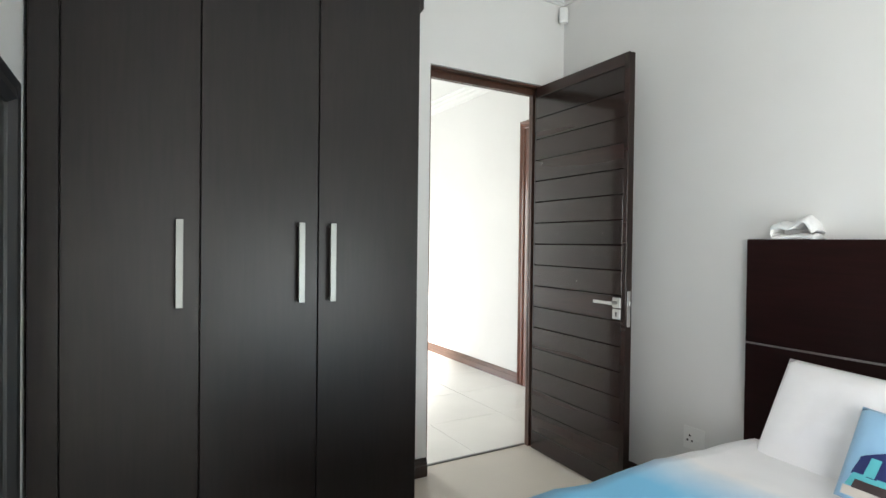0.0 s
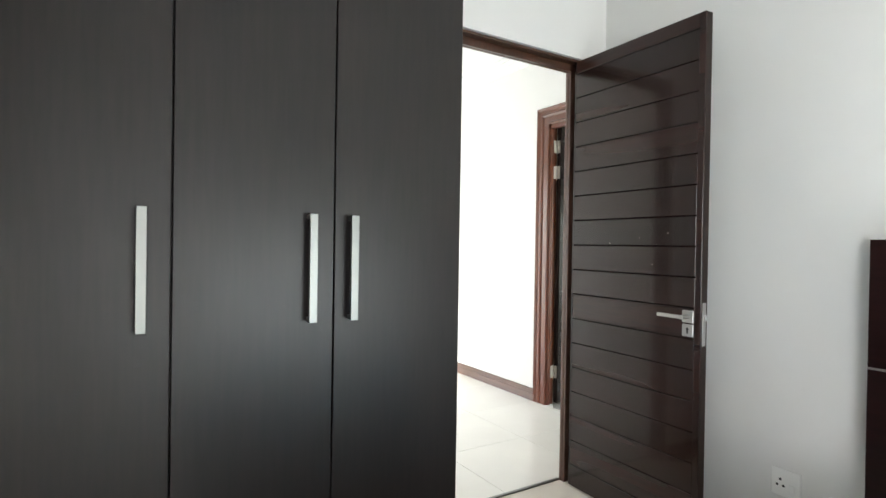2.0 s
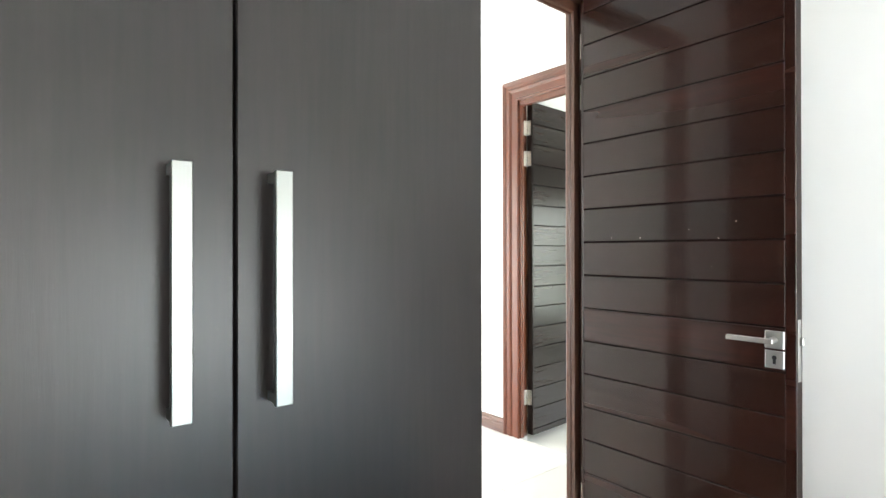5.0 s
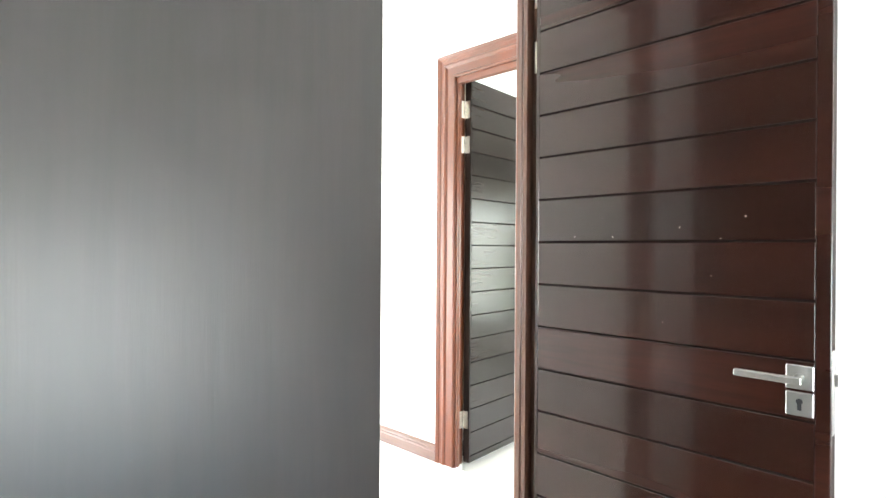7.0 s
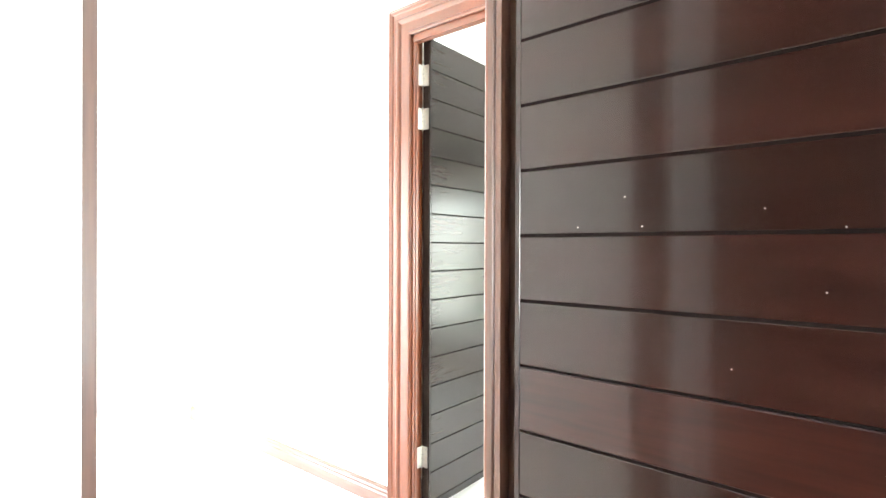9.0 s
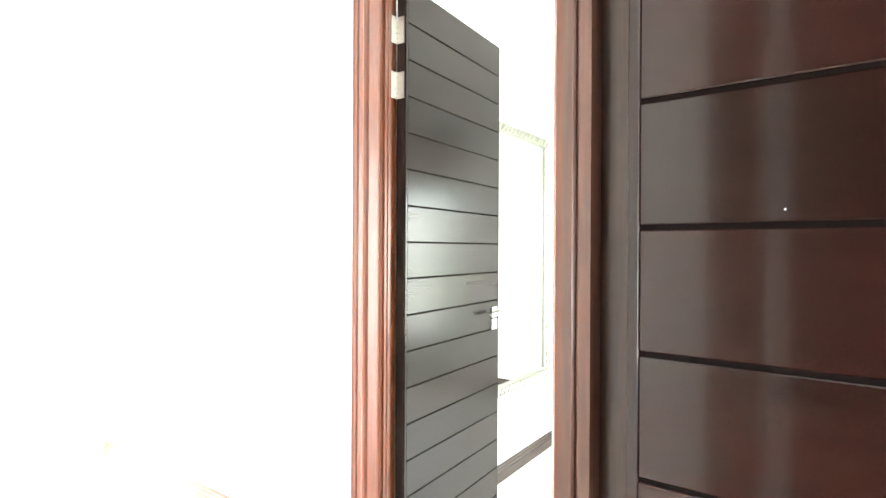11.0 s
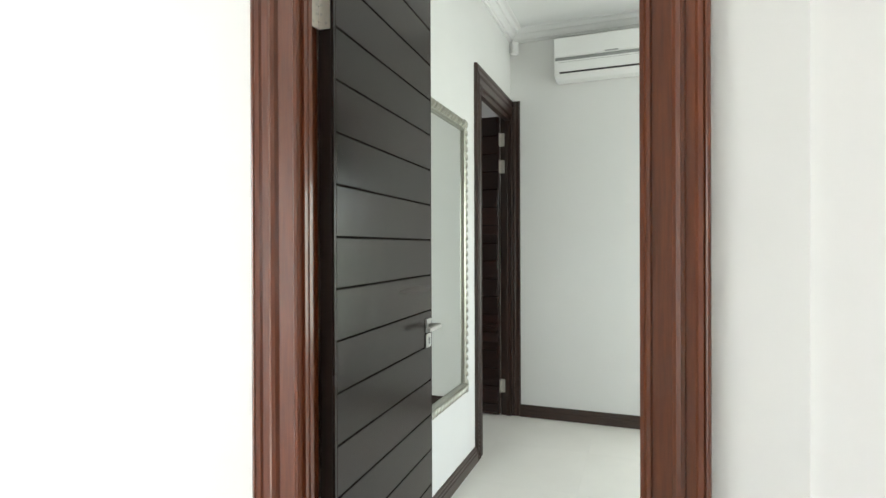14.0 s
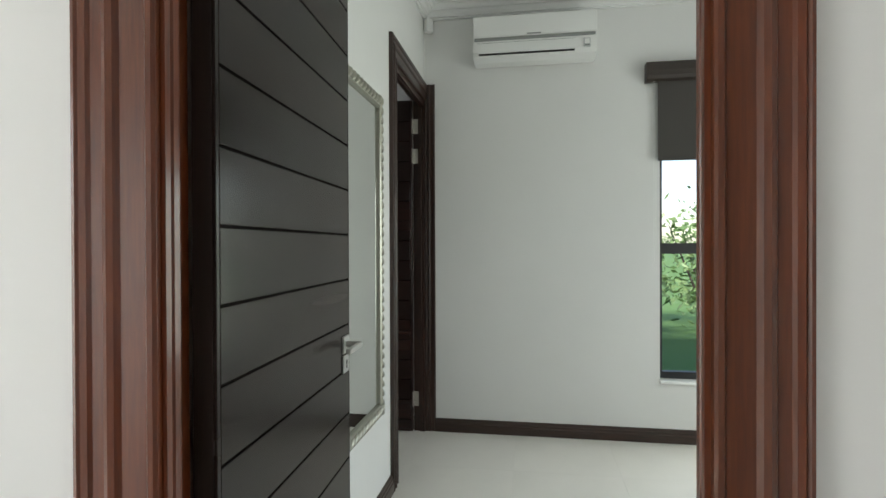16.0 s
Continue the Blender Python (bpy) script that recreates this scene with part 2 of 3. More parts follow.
ARCHITRAVE = [(0, 0), (0, 0.011), (0.004, 0.016), (0.011, 0.017), (0.015, 0.012), (0.050, 0.013), (0.056, 0.020), (0.064, 0.023), (0.071, 0.020), (0.074, 0.015), (0.090, 0.016), (0.094, 0.021), (0.103, 0.023), (0.106, 0.019), (0.110, 0.022), (0.115, 0.021), (0.117, 0.015), (0.117, 0)]
SKIRTING = [(0, 0), (0, 0.020), (0.060, 0.020), (0.066, 0.015), (0.078, 0.016), (0.084, 0.011), (0.094, 0.011), (0.100, 0.005), (0.100, 0)]
CORNICE = [(0, 0), (0, 0.016), (0.010, 0.018), (0.011, 0.032), (0.030, 0.038), (0.045, 0.052), (0.047, 0.066), (0.060, 0.072), (0.070, 0.084), (0.072, 0.104), (0.084, 0.108), (0.085, 0.128), (0.100, 0.130), (0.100, 0)]
CEILING_Z = 2.90

# ---- rooms ----
WALL_LABEL = "smooth painted off-white plaster wall"
structure("wall_bedroom_north", boxes(
    ((-0.1, 2.915, 0), (1.775, 3.013, 2.95)), ((1.775, 2.915, 2.275), (2.60, 3.013, 2.95)), ((2.60, 2.915, 0), (3.438, 3.013, 2.95))), WALL, WALL_LABEL + " with a doorway", "wall")
structure("wall_bedroom_east", box((2.74, -1.7, 0), (2.84, 2.915, 2.95)), WALL, WALL_LABEL + " behind the bed", "wall")
# the opening in this wall is added for the bedroom fill lamp
structure("wall_bedroom_west", boxes(
    ((-0.1, -1.7, 0), (0.075, -1.45, 2.95)), ((-0.1, -0.05, 0), (0.075, 2.915, 2.95)), ((-0.1, -1.45, 0), (0.075, -0.05, 0.55)), ((-0.1, -1.45, 2.05), (0.075, -0.05, 2.95))), WALL, WALL_LABEL + " with a window", "wall")
structure("wall_bedroom_south", boxes(
    ((-0.1, -1.8, 0), (1.2, -1.7, 2.95)), ((2.72, -1.8, 0), (2.84, -1.7, 2.95)), ((1.2, -1.8, 0), (2.72, -1.7, 0.05)), ((1.2, -1.8, 1.40), (2.72, -1.7, 2.95))), WALL, WALL_LABEL + " with a window", "wall")
structure("wall_hall_east", boxes(
    ((3.438, 3.013, -0.05), (3.538, 3.274, 2.95)), ((3.438, 3.274, 2.275), (3.538, 4.108, 2.95)), ((3.438, 4.108, -0.05), (3.538, 7.0, 2.95)), ((3.438, 1.2, -0.05), (3.538, 3.013, 2.95))), WALL, WALL_LABEL + " with a doorway", "wall")
structure("wall_hall_north", boxes(
    ((0.2, 7.0, 0), (0.5, 7.1, 2.95)), ((2.1, 7.0, 0), (3.538, 7.1, 2.95)), ((0.5, 7.0, 2.25), (2.1, 7.1, 2.95))), WALL, WALL_LABEL + " with a glazed opening", "wall")
structure("wall_hall_west", box((0.2, 3.013, 0), (0.3, 7.0, 2.95)), WALL, WALL_LABEL, "wall")
structure("wall_room_north", boxes(
    ((3.538, 4.25, -0.05), (5.515, 4.35, 2.95)), ((5.515, 4.25, 2.275), (6.37, 4.35, 2.95)), ((6.37, 4.25, -0.05), (6.385, 4.35, 2.95))), WALL, WALL_LABEL + " with a doorway", "wall")
structure("wall_room_east", boxes(
    ((6.385, 2.685, -0.05), (6.505, 4.35, 2.95)), ((6.385, 1.2, -0.05), (6.505, 1.5, 2.95)), ((6.385, 1.5, -0.05), (6.505, 2.685, 0.37)), ((6.385, 1.5, 2.30), (6.505, 2.685, 2.95))), WALL, WALL_LABEL + " with a window", "wall")
# this unseen wall's opening is added for the room's second lamp
structure("wall_room_south", boxes(
    ((3.538, 1.1, -0.05), (4.3, 1.2, 2.95)), ((5.7, 1.1, -0.05), (6.505, 1.2, 2.95)), ((4.3, 1.1, -0.05), (5.7, 1.2, 0.45)), ((4.3, 1.1, 2.05), (5.7, 1.2, 2.95))), WALL, WALL_LABEL + " with a window", "wall")
structure("wall_bath_west", box((5.2, 4.35, -0.05), (5.3, 6.6, 2.95)), WALL, WALL_LABEL, "wall")
structure("wall_bath_east", box((7.3, 4.35, -0.05), (7.4, 6.6, 2.95)), WALL, WALL_LABEL, "wall")
structure("wall_bath_north", box((5.2, 6.6, -0.05), (7.4, 6.7, 2.95)), WALL, WALL_LABEL, "wall")
structure("wall_bath_south", box((6.505, 4.25, -0.05), (7.4, 4.35, 2.95)), WALL, WALL_LABEL, "wall")
structure("ceiling", boxes(((-0.1, -1.8, CEILING_Z), (2.74, 2.915, 3.0)), ((0.2, 3.013, CEILING_Z), (3.438, 7.1, 3.0)), ((3.538, 1.1, CEILING_Z), (6.505, 4.25, 3.0)), ((5.3, 4.35, CEILING_Z), (7.3, 6.6, 3.0))), CEIL, "smooth white plaster ceiling", "ceiling")
structure("roof", box((-0.3, -2.0, 3.002), (7.6, 7.3, 3.1)), CEIL, "plain slab over the ceilings", "roof")

structure("floor_bedroom", box((-0.1, -1.8, -0.1), (2.84, 3.02, 0)), CARPET, "matt beige bedroom floor", "floor")
floor_hall = structure("floor_hall", box((0.2, 3.02, -0.1), (3.438, 7.1, -0.004)), GROUT, "polished cream porcelain tile floor", "floor")
floor_room = structure("floor_room", boxes(((3.438, 1.1, -0.14), (6.505, 4.25, -0.044)), ((5.2, 4.25, -0.14), (7.4, 6.7, -0.044))), PALE_GROUT, "pale cream tile floor with fine joints", "floor")


def cornice(name, a, b, inward):
    structure(name, moulding([(p, q) for p, q in CORNICE], a, b, (0, 0, 1), inward), CEIL, "moulded white plaster cornice", "cornice")


CB = CEILING_Z - 0.1
cornice("cornice_bedroom_north", (0.075, 2.915, CB), (2.74, 2.915, CB), (0, -1, 0))
cornice("cornice_bedroom_east", (2.74, -1.7, CB), (2.74, 2.915, CB), (-1, 0, 0))
cornice("cornice_hall_east", (3.438, 3.013, CB), (3.438, 7.0, CB), (-1, 0, 0))
cornice("cornice_hall_south", (0.3, 3.013, CB), (3.438, 3.013, CB), (0, 1, 0))
cornice("cornice_room_north", (3.538, 4.25, CB + 0.02), (6.385, 4.25, CB + 0.02), (0, -1, 0))
cornice("cornice_room_east", (6.385, 1.2, CB + 0.02), (6.385, 4.25, CB + 0.02), (-1, 0, 0))


def skirting(name, a, b, out, mat, label):
    structure(name, moulding(SKIRTING, a, b, (0, 0, 1), out), mat, label, "skirting")


skirting("baseboard_bedroom_east", (2.74, -1.7, 0), (2.74, 2.915, 0), (-1, 0, 0), DARKFRAME_Y, "dark stained timber skirting board")
skirting("baseboard_bedroom_north", (1.414, 2.915, 0), (1.775, 2.915, 0), (0, -1, 0), DARKFRAME_X, "dark stained timber skirting board")
# stops short of the corner: glare that hides its far end, put into the length
skirting("baseboard_hall_east", (3.438, 4.208, -0.002), (3.438, 6.3, -0.002), (-1, 0, 0), SKIRT, "grey-brown moulded timber skirting board")
skirting("baseboard_hall_south", (2.66, 3.013, -0.002), (3.418, 3.013, -0.002), (0, 1, 0), FRAME_X, "red-brown moulded timber skirting board")
skirting("baseboard_hall_corner", (3.438, 3.035, -0.002), (3.438, 3.183, -0.002), (-1, 0, 0), SKIRT, "short grey-brown timber skirting board")
skirting("baseboard_room_north", (3.60, 4.25, -0.05), (5.424, 4.25, -0.05), (0, -1, 0), DARKFRAME_X, "dark brown moulded timber skirting board")
skirting("baseboard_room_east", (6.385, 1.2, -0.05), (6.385, 4.176, -0.05), (-1, 0, 0), DARKFRAME_Y, "dark brown moulded timber skirting board")

strip = structure("threshold_strip", box((1.80, 3.012, -0.004), (2.55, 3.034, 0.006), 0.003), BRUSHED, "thin aluminium strip between two floors", "threshold")


# ---- doors ----
def keyhole_plate(parent, x, z, face, side):
    p = part("keyhole_plate", box((x - 0.026, min(face, face + side * 0.007), z - 0.026), (x + 0.026, max(face, face + side * 0.007), z + 0.026), 0.002), STEEL, parent, "square satin steel keyhole plate")
    y = face + side * 0.0078
    bm = box((x - 0.004, min(y, face), z - 0.013), (x + 0.004, max(y, face), z + 0.004))
    hole = cylinder((x, face, z + 0.006), (x, y, z + 0.006), 0.0065, 14)
    me = bpy.data.meshes.new("tmp")
    hole.to_mesh(me)
    hole.free()
    bm.from_mesh(me)
    bpy.data.meshes.remove(me)
    part("keyhole", bm, BLACK, parent, "dark keyhole slot")
    return p


def lever(parent, x, z, face, side, toward):
    a, b = sorted((face, face + side * 0.008))
    part("handle_rose", box((x - 0.026, a, z - 0.026), (x + 0.026, b, z + 0.026), 0.002), STEEL, parent, "square satin steel handle rose")
    bm = cylinder((x, face + side * 0.006, z), (x, face + side * 0.052, z), 0.0095, 18)
    a, b = sorted((face + side * 0.040, face + side * 0.054))
    x0, x1 = sorted((x - toward * 0.012, x + toward * 0.118))
    add_box(bm, (x0, a, z - 0.0075), (x1, b, z + 0.0075), 0.002)
    part("lever_handle", bm, STEEL, parent, "straight satin steel lever handle")


def hinge(parent, pin, z, leaf_way, jamb_way, normal_leaf, normal_jamb):
    """A butt hinge: two flaps from the pin, and a knuckle."""
    p, lw, jw, nl, nj = (Vector(v) for v in (pin, leaf_way, jamb_way, normal_leaf, normal_jamb))
    h = part("hinge", cylinder((p.x, p.y, z - 0.05), (p.x, p.y, z + 0.05), 0.006, 14), STEEL, parent, "satin steel butt hinge")
    for way, nrm in ((lw, nl), (jw, nj)):
        bm = moulding([(-0.05, 0), (-0.05, 0.0035), (0.05, 0.0035), (0.05, 0)], (p.x, p.y, z), (p.x + way.x * 0.036, p.y + way.y * 0.036, z), (0, 0, 1), nrm)
        part("flap", bm, HINGE, h)
        for dz in (-0.036, -0.012, 0.012, 0.036):
            c = Vector((p.x, p.y, z + dz)) + way * (0.012 if abs(dz) < 0.02 else 0.026) + nrm * 0.003
            part("screw", cylinder(c, c + nrm * 0.0012, 0.004, 8), STEEL, h)
    for dz in (-0.03, -0.01, 0.01, 0.03):
        part("knuckle_joint", cylinder((p.x, p.y, z + dz - 0.0012), (p.x, p.y, z + dz + 0.0012), 0.0063, 14), GAP_SHADE, h)


def door(name, origin, width, opening, opening_angle, grooves, free_stile, key, label, frame_mats, arch_right=True, arch_left=True, foot=0.0, stop=0.016, wide=1.0, boards=None, low_hinge=0.262, jamb_mat=None):
    """Local x runs from the hinge jamb to the lock jamb, local y from the approach side into the room that the leaf opens to."""
    leaf_top = 2.258
    boards = boards or DOOR
    up, across = frame_mats
    d = thing(name, origin, label, "door", "", "structure")
    W, stop_top = width, 2.225
    inner0, inner1 = -0.004, opening + 0.004
    for nm, s, x, k in (("jamb", 1, inner0, stop), ("jamb", -1, inner1, 0.016)):
        prof = [(-0.021 * s, 0.0), (k * s, 0.0), (k * s, 0.012), ((k - 0.0045) * s, 0.016), (k * s, 0.020), (k * s, 0.034), (0, 0.034), (0, 0.078), (-0.021 * s, 0.078)]
        part(nm, moulding(prof, (x, 0, foot), (x, 0, 2.273), (1, 0, 0), (0, 1, 0)), jamb_mat or up, d)
    prof = [(2.273, 0.0), (2.224, 0.0), (2.224, 0.012), (2.228, 0.016), (2.224, 0.020), (2.224, 0.034), (2.262, 0.034), (2.262, 0.078), (2.273, 0.078)]
    part("header", moulding(prof, (inner0 + 0.0005, 0.001, 0), (inner1 - 0.0005, 0.001, 0), (0, 0, 1), (0, 1, 0)), jamb_mat or across, d)
    u0, u1 = inner0 + stop - 0.008, inner1 - 0.008
    broad = [(p * wide, q) for p, q in ARCHITRAVE]
    if arch_left:
        part("architrave", moulding(broad, (u0, 0, foot), (u0, 0, 2.258), (-1, 0, 0), (0, -1, 0), 0, 1), up, d)
    if arch_right:
        part("architrave", moulding(ARCHITRAVE, (u1, 0, foot), (u1, 0, 2.258), (1, 0, 0), (0, -1, 0), 0, wide), up, d)
    part("architrave", moulding(broad, (u0, 0, 2.258), (u1, 0, 2.258), (0, 0, 1), (0, -1, 0), -1 if arch_left else 0, 1 / wide if arch_right else 0), across, d)
    # the leaf, hung on its pin
    T = 0.044
    leaf_bm = box((0.002, 0.006, foot + 0.012), (W, T, leaf_top), 0.0015)
    leaf = part("leaf", leaf_bm, CORE, d, "dark stained door leaf of horizontal boards")
    leaf.data.materials.append(GROOVE_SHADE)
    for f in leaf.data.polygons:
        f.material_index = int(abs(f.normal.y) > 0.9)
    pin = Vector((0.0, 0.078, 0))
    leaf.matrix_local = Matrix.Translation(pin) @ pose(0, 0, 0, 0, 0, opening_angle) @ Matrix.Translation((0, -T, 0))
    stile = 0.014
    part("stile", box((0.002, 0, foot + 0.012), (stile, 0.0065, leaf_top), 0.0012), boards, leaf)
    part("stile", box((W - free_stile, 0, foot + 0.012), (W, 0.0065, leaf_top), 0.0012), boards, leaf)
    edges = [foot + 0.012] + grooves + [leaf_top]
    for lo, hi in zip(edges, edges[1:]):
        a, b = lo + (0.0028 if lo > 0.02 else 0), hi - (0.0028 if hi < leaf_top else 0)
        part("plank", box((stile + 0.0005, 0, a), (W - free_stile - 0.0005, 0.0065, b), 0.0014), boards, leaf)
    kx, kz = key
    lever(leaf, kx, kz + 0.058, 0.0, -1, -1)
    keyhole_plate(leaf, kx, kz, 0.0, -1)
    lever(leaf, kx, kz + 0.058, T, 1, -1)
    keyhole_plate(leaf, kx, kz, T, 1)
    part("lock_faceplate", box((W - 0.0005, 0.012, kz - 0.06), (W + 0.0015, 0.034, kz + 0.12), 0.0006), STEEL, leaf, "satin steel lock faceplate")
    part("latch_bolt", box((W + 0.001, 0.017, kz + 0.045), (W + 0.012, 0.029, kz + 0.07), 0.002), STEEL, leaf)
    a = radians(opening_angle)
    for hz in (2.085, 1.878, low_hinge):
        hinge(d, (pin.x - 0.001, pin.y + 0.002, 0), hz, (math.sin(a), -math.cos(a), 0), (0, -1, 0), (-math.cos(a), -math.sin(a), 0), (1, 0, 0))
    part("strike_plate", box((inner1 - 0.0022, 0.040, kz - 0.02), (inner1 + 0.002, 0.070, kz + 0.12), 0.0005), STEEL, d, "satin steel strike plate")
    return d


g1 = sorted(1.288 - 0.1295 * k for k in range(-7, 10))
g2 = sorted(1.288 - 0.1375 * k for k in range(-6, 10))


def placed(x, y, xaxis, yaxis):
    m = Matrix.Identity(4)
    m.col[0], m.col[1], m.col[2], m.col[3] = (*xaxis, 0, 0), (*yaxis, 0, 0), (0, 0, 1, 0), (x, y, 0, 1)
    return m


# hinge on the east jamb, opening into the bedroom
d1 = door("door_1", placed(2.575, 3.013, (-1, 0), (0, -1)), 0.755, 0.78, 88.1, g1, 0.028, (0.70, 0.935), "open dark stained door of grooved horizontal boards in a timber frame", (FRAME, FRAME_X), stop=0.033, jamb_mat=JAMB)
leaf1 = [o for o in d1.children if o.name.startswith("leaf")][0]
for fx, fz, fr in ((0.591, 1.346, 0.0024), (0.441, 1.323, 0.0016), (0.537, 1.294, 0.0014), (0.516, 1.204, 0.0013), (0.26, 1.301, 0.0014), (0.141, 1.302, 0.0013), (0.23, 1.353, 0.0011), (0.398, 1.081, 0.0012)):
    part("paint_fleck", cylinder((fx, -0.0006, fz), (fx, 0.0, fz), fr * 0.7, 8), WHITE, leaf1)
# hinge on the north jamb, opening into the next room
door("door_2", placed(3.438, 4.086, (0, -1), (1, 0)), 0.772, 0.80, 92.6, g2, 0.006, (0.72, 0.90), "open dark door of grooved horizontal boards, greyed as by reflection, in a red-brown moulded frame", (FRAME, FRAME_Y), wide=1.2, boards=DOOR_GREYED)
door("door_3", placed(6.362, 4.25, (-1, 0), (0, 1)), 0.79, 0.825, 90.0, g2, 0.006, (0.738, 0.90), "open dark door in a dark brown moulded frame beside the corner", (DARKFRAME, DARKFRAME_X), True, False, foot=-0.042, low_hinge=0.185)
structure("corner_casing", moulding(ARCHITRAVE, (6.385, 4.25 - 0.074, -0.042), (6.385, 4.25 - 0.074, 2.375), (0, 0.63, 0), (-1, 0, 0)), DARKFRAME, "dark brown moulded casing in the corner", "casing")


# ---- bedroom things ----
WX = [0.168, 0.565, 0.979, 1.409]
ward = thing("wardrobe", Matrix.Translation((0.75, 2.62, 0)), "tall espresso-veneered built-in wardrobe with three closed doors", "wardrobe")
base = Matrix.Translation((-0.75, -2.62, 0))


def ward_part(name, bm, mat, parent=ward, label=""):
    bm.transform(base)
    return part(name, bm, mat, parent, label)


ward_part("carcass", boxes(((0.088, 2.354, 0.0), (1.407, 2.912, 2.62))), ESPRESSO)
ward_part("filler_panel", box((0.088, 2.333, 0.0), (0.1655, 2.3535, 2.62), 0.0012), ESPRESSO)
ward_part("plinth", box((0.168, 2.338, 0.0), (1.406, 2.3535, 0.07), 0.001), ESPRESSO)
ward_part("crown", moulding([(0, 0), (0.03, 0.022), (0.42, 0.022), (0.42, 0)], (1.4075, 2.34, 2.25), (1.4075, 2.905, 2.25), (0, 0, 1), (1, 0, 0)), ESPRESSO)
for (x0, x1), hx in zip(zip(WX, WX[1:]), (0.499, 0.909, 1.029)):
    leafw = ward_part("door", box((x0 + 0.002, 2.33, 0.073), (x1 - 0.002, 2.3515, 2.61), 0.0016), ESPRESSO)
    bm = box((hx - 0.0115, 2.295, 1.06), (hx + 0.0115, 2.304, 1.358), 0.0012)
    for zz in (1.062, 1.344):
        add_box(bm, (hx - 0.009, 2.3035, zz), (hx + 0.009, 2.331, zz + 0.012))
    ward_part("handle", bm, BRUSHED, leafw, "flat brushed aluminium bar handle")

# framed mirror on the west wall
wm = thing("wall_mirror", Matrix.Translation((0.075, 1.65, 0.97)), "tall dark wood framed mirror on the wall beside the wardrobe", "mirror")
FR = [(0, 0), (0, 0.022), (0.012, 0.030), (0.030, 0.022), (0.060, 0.030), (0.075, 0.012), (0.075, 0)]
for a, b, u, s0, s1 in (((0, -0.42, -0.90), (0, 0.48, -0.90), (0, 0, 1), 1, -1), ((0, 0.48, -0.90), (0, 0.48, 0.74), (0, -1, 0), 1, -1), ((0, 0.48, 0.74), (0, -0.42, 0.74), (0, 0, -1), 1, -1), ((0, -0.42, 0.74), (0, -0.42, -0.90), (0, 1, 0), 1, -1)):
    part("frame_rail", moulding(FR, a, b, u, (1, 0, 0), s0, s1), BLACK, wm)
part("glass", box((0.002, -0.36, -0.84), (0.008, 0.42, 0.68)), MIRROR, wm)


def soft_box(a, b, cuts, round_off, lumps, seed, sag=0.0):
    """A padded block: a subdivided box, rounded and lightly creased."""
    bm = bmesh.new()
    bmesh.ops.create_cube(bm, size=2)
    bmesh.ops.subdivide_edges(bm, edges=bm.edges[:], cuts=cuts, use_grid_fill=True)
    half = [(b[i] - a[i]) / 2 for i in range(3)]
    mid = Vector([(a[i] + b[i]) / 2 for i in range(3)])
    for v in bm.verts:
        c = [max(-1, min(1, t)) for t in v.co]
        inner = Vector([c[i] * max(half[i] - round_off, 0) for i in range(3)])
        full = Vector([c[i] * half[i] for i in range(3)])
        d = full - inner
        p = inner + (d.normalized() * min(round_off, d.length) if d.length > 1e-6 else d)
        w = p + mid
        k = noise.fractal(w * 5.0 + Vector((seed, 0, 0)), 0.6, 2.0, 4)
        p += Vector((0, 0, 1)) * k * lumps + Vector((c[0], c[1], 0)) * k * lumps * 0.6
        p.z -= sag * (c[0] ** 2 + c[1] ** 2) * 0.5
        v.co = p + mid
    return bm


def pillow_shape(w, h, t, seed, crease=0.012):
    bm = bmesh.new()
    bmesh.ops.create_grid(bm, x_segments=30, y_segments=24, size=1)
    top = bm.verts[:]
    geo = bmesh.ops.duplicate(bm, geom=bm.faces[:])["geom"]
    low = [g for g in geo if isinstance(g, bmesh.types.BMVert)]
    for side, verts in ((1, top), (-1, low)):
        for v in verts:
            x, y = v.co.x, v.co.y
            puff = max(0.0, (1 - abs(x) ** 3.2) * (1 - abs(y) ** 3.2)) ** 0.55
            pinch = 1 - 0.07 * (abs(x) ** 2) * (1 - y * y) - 0.0
            pinch2 = 1 - 0.07 * (abs(y) ** 2) * (1 - x * x)
            k = noise.fractal(Vector((x * 2 + seed, y * 2, side)), 0.7, 2, 4)
            v.co = Vector((x * w / 2 * pinch2, y * h / 2 * pinch, side * t / 2 * puff + k * crease * puff))
    bmesh.ops.remove_doubles(bm, verts=bm.verts[:], dist=0.0008)
    bmesh.ops.recalc_face_normals(bm, faces=bm.faces[:])
    return bm


bed = thing("bed", Matrix.Translation((1.7, 0.85, 0)), "double bed with a white and blue duvet and dark headboard", "bed")
off = Matrix.Translation((-1.7, -0.85, 0))


def bed_part(name, bm, mat, label=""):
    bm.transform(off)
    return part(name, bm, mat, bed, label)


bed_part("headboard", boxes(((2.665, 0.0, 0.02), (2.72, 1.665, 0.872)), ((2.665, 0.0, 0.880), (2.72, 1.665, 1.32)), bevel=0.002), HEADWOOD, "dark mahogany headboard")
bed_part("headboard_strip", box((2.6645, 0.001, 0.8725), (2.715, 1.664, 0.8795)), STEEL, "thin silver inlay strip")
bed_part("base", box((0.80, 0.14, 0.06), (2.66, 1.50, 0.30), 0.01), BLACK)
bed_part("mattress", box((0.80, 0.13, 0.302), (2.66, 1.51, 0.50), 0.04, 3), LINEN)
smooth(bed_part("duvet", soft_box((0.74, 0.07, 0.20), (2.50, 1.535, 0.572), 26, 0.06, 0.008, 3), DUVET, "white duvet dyed sky blue"))

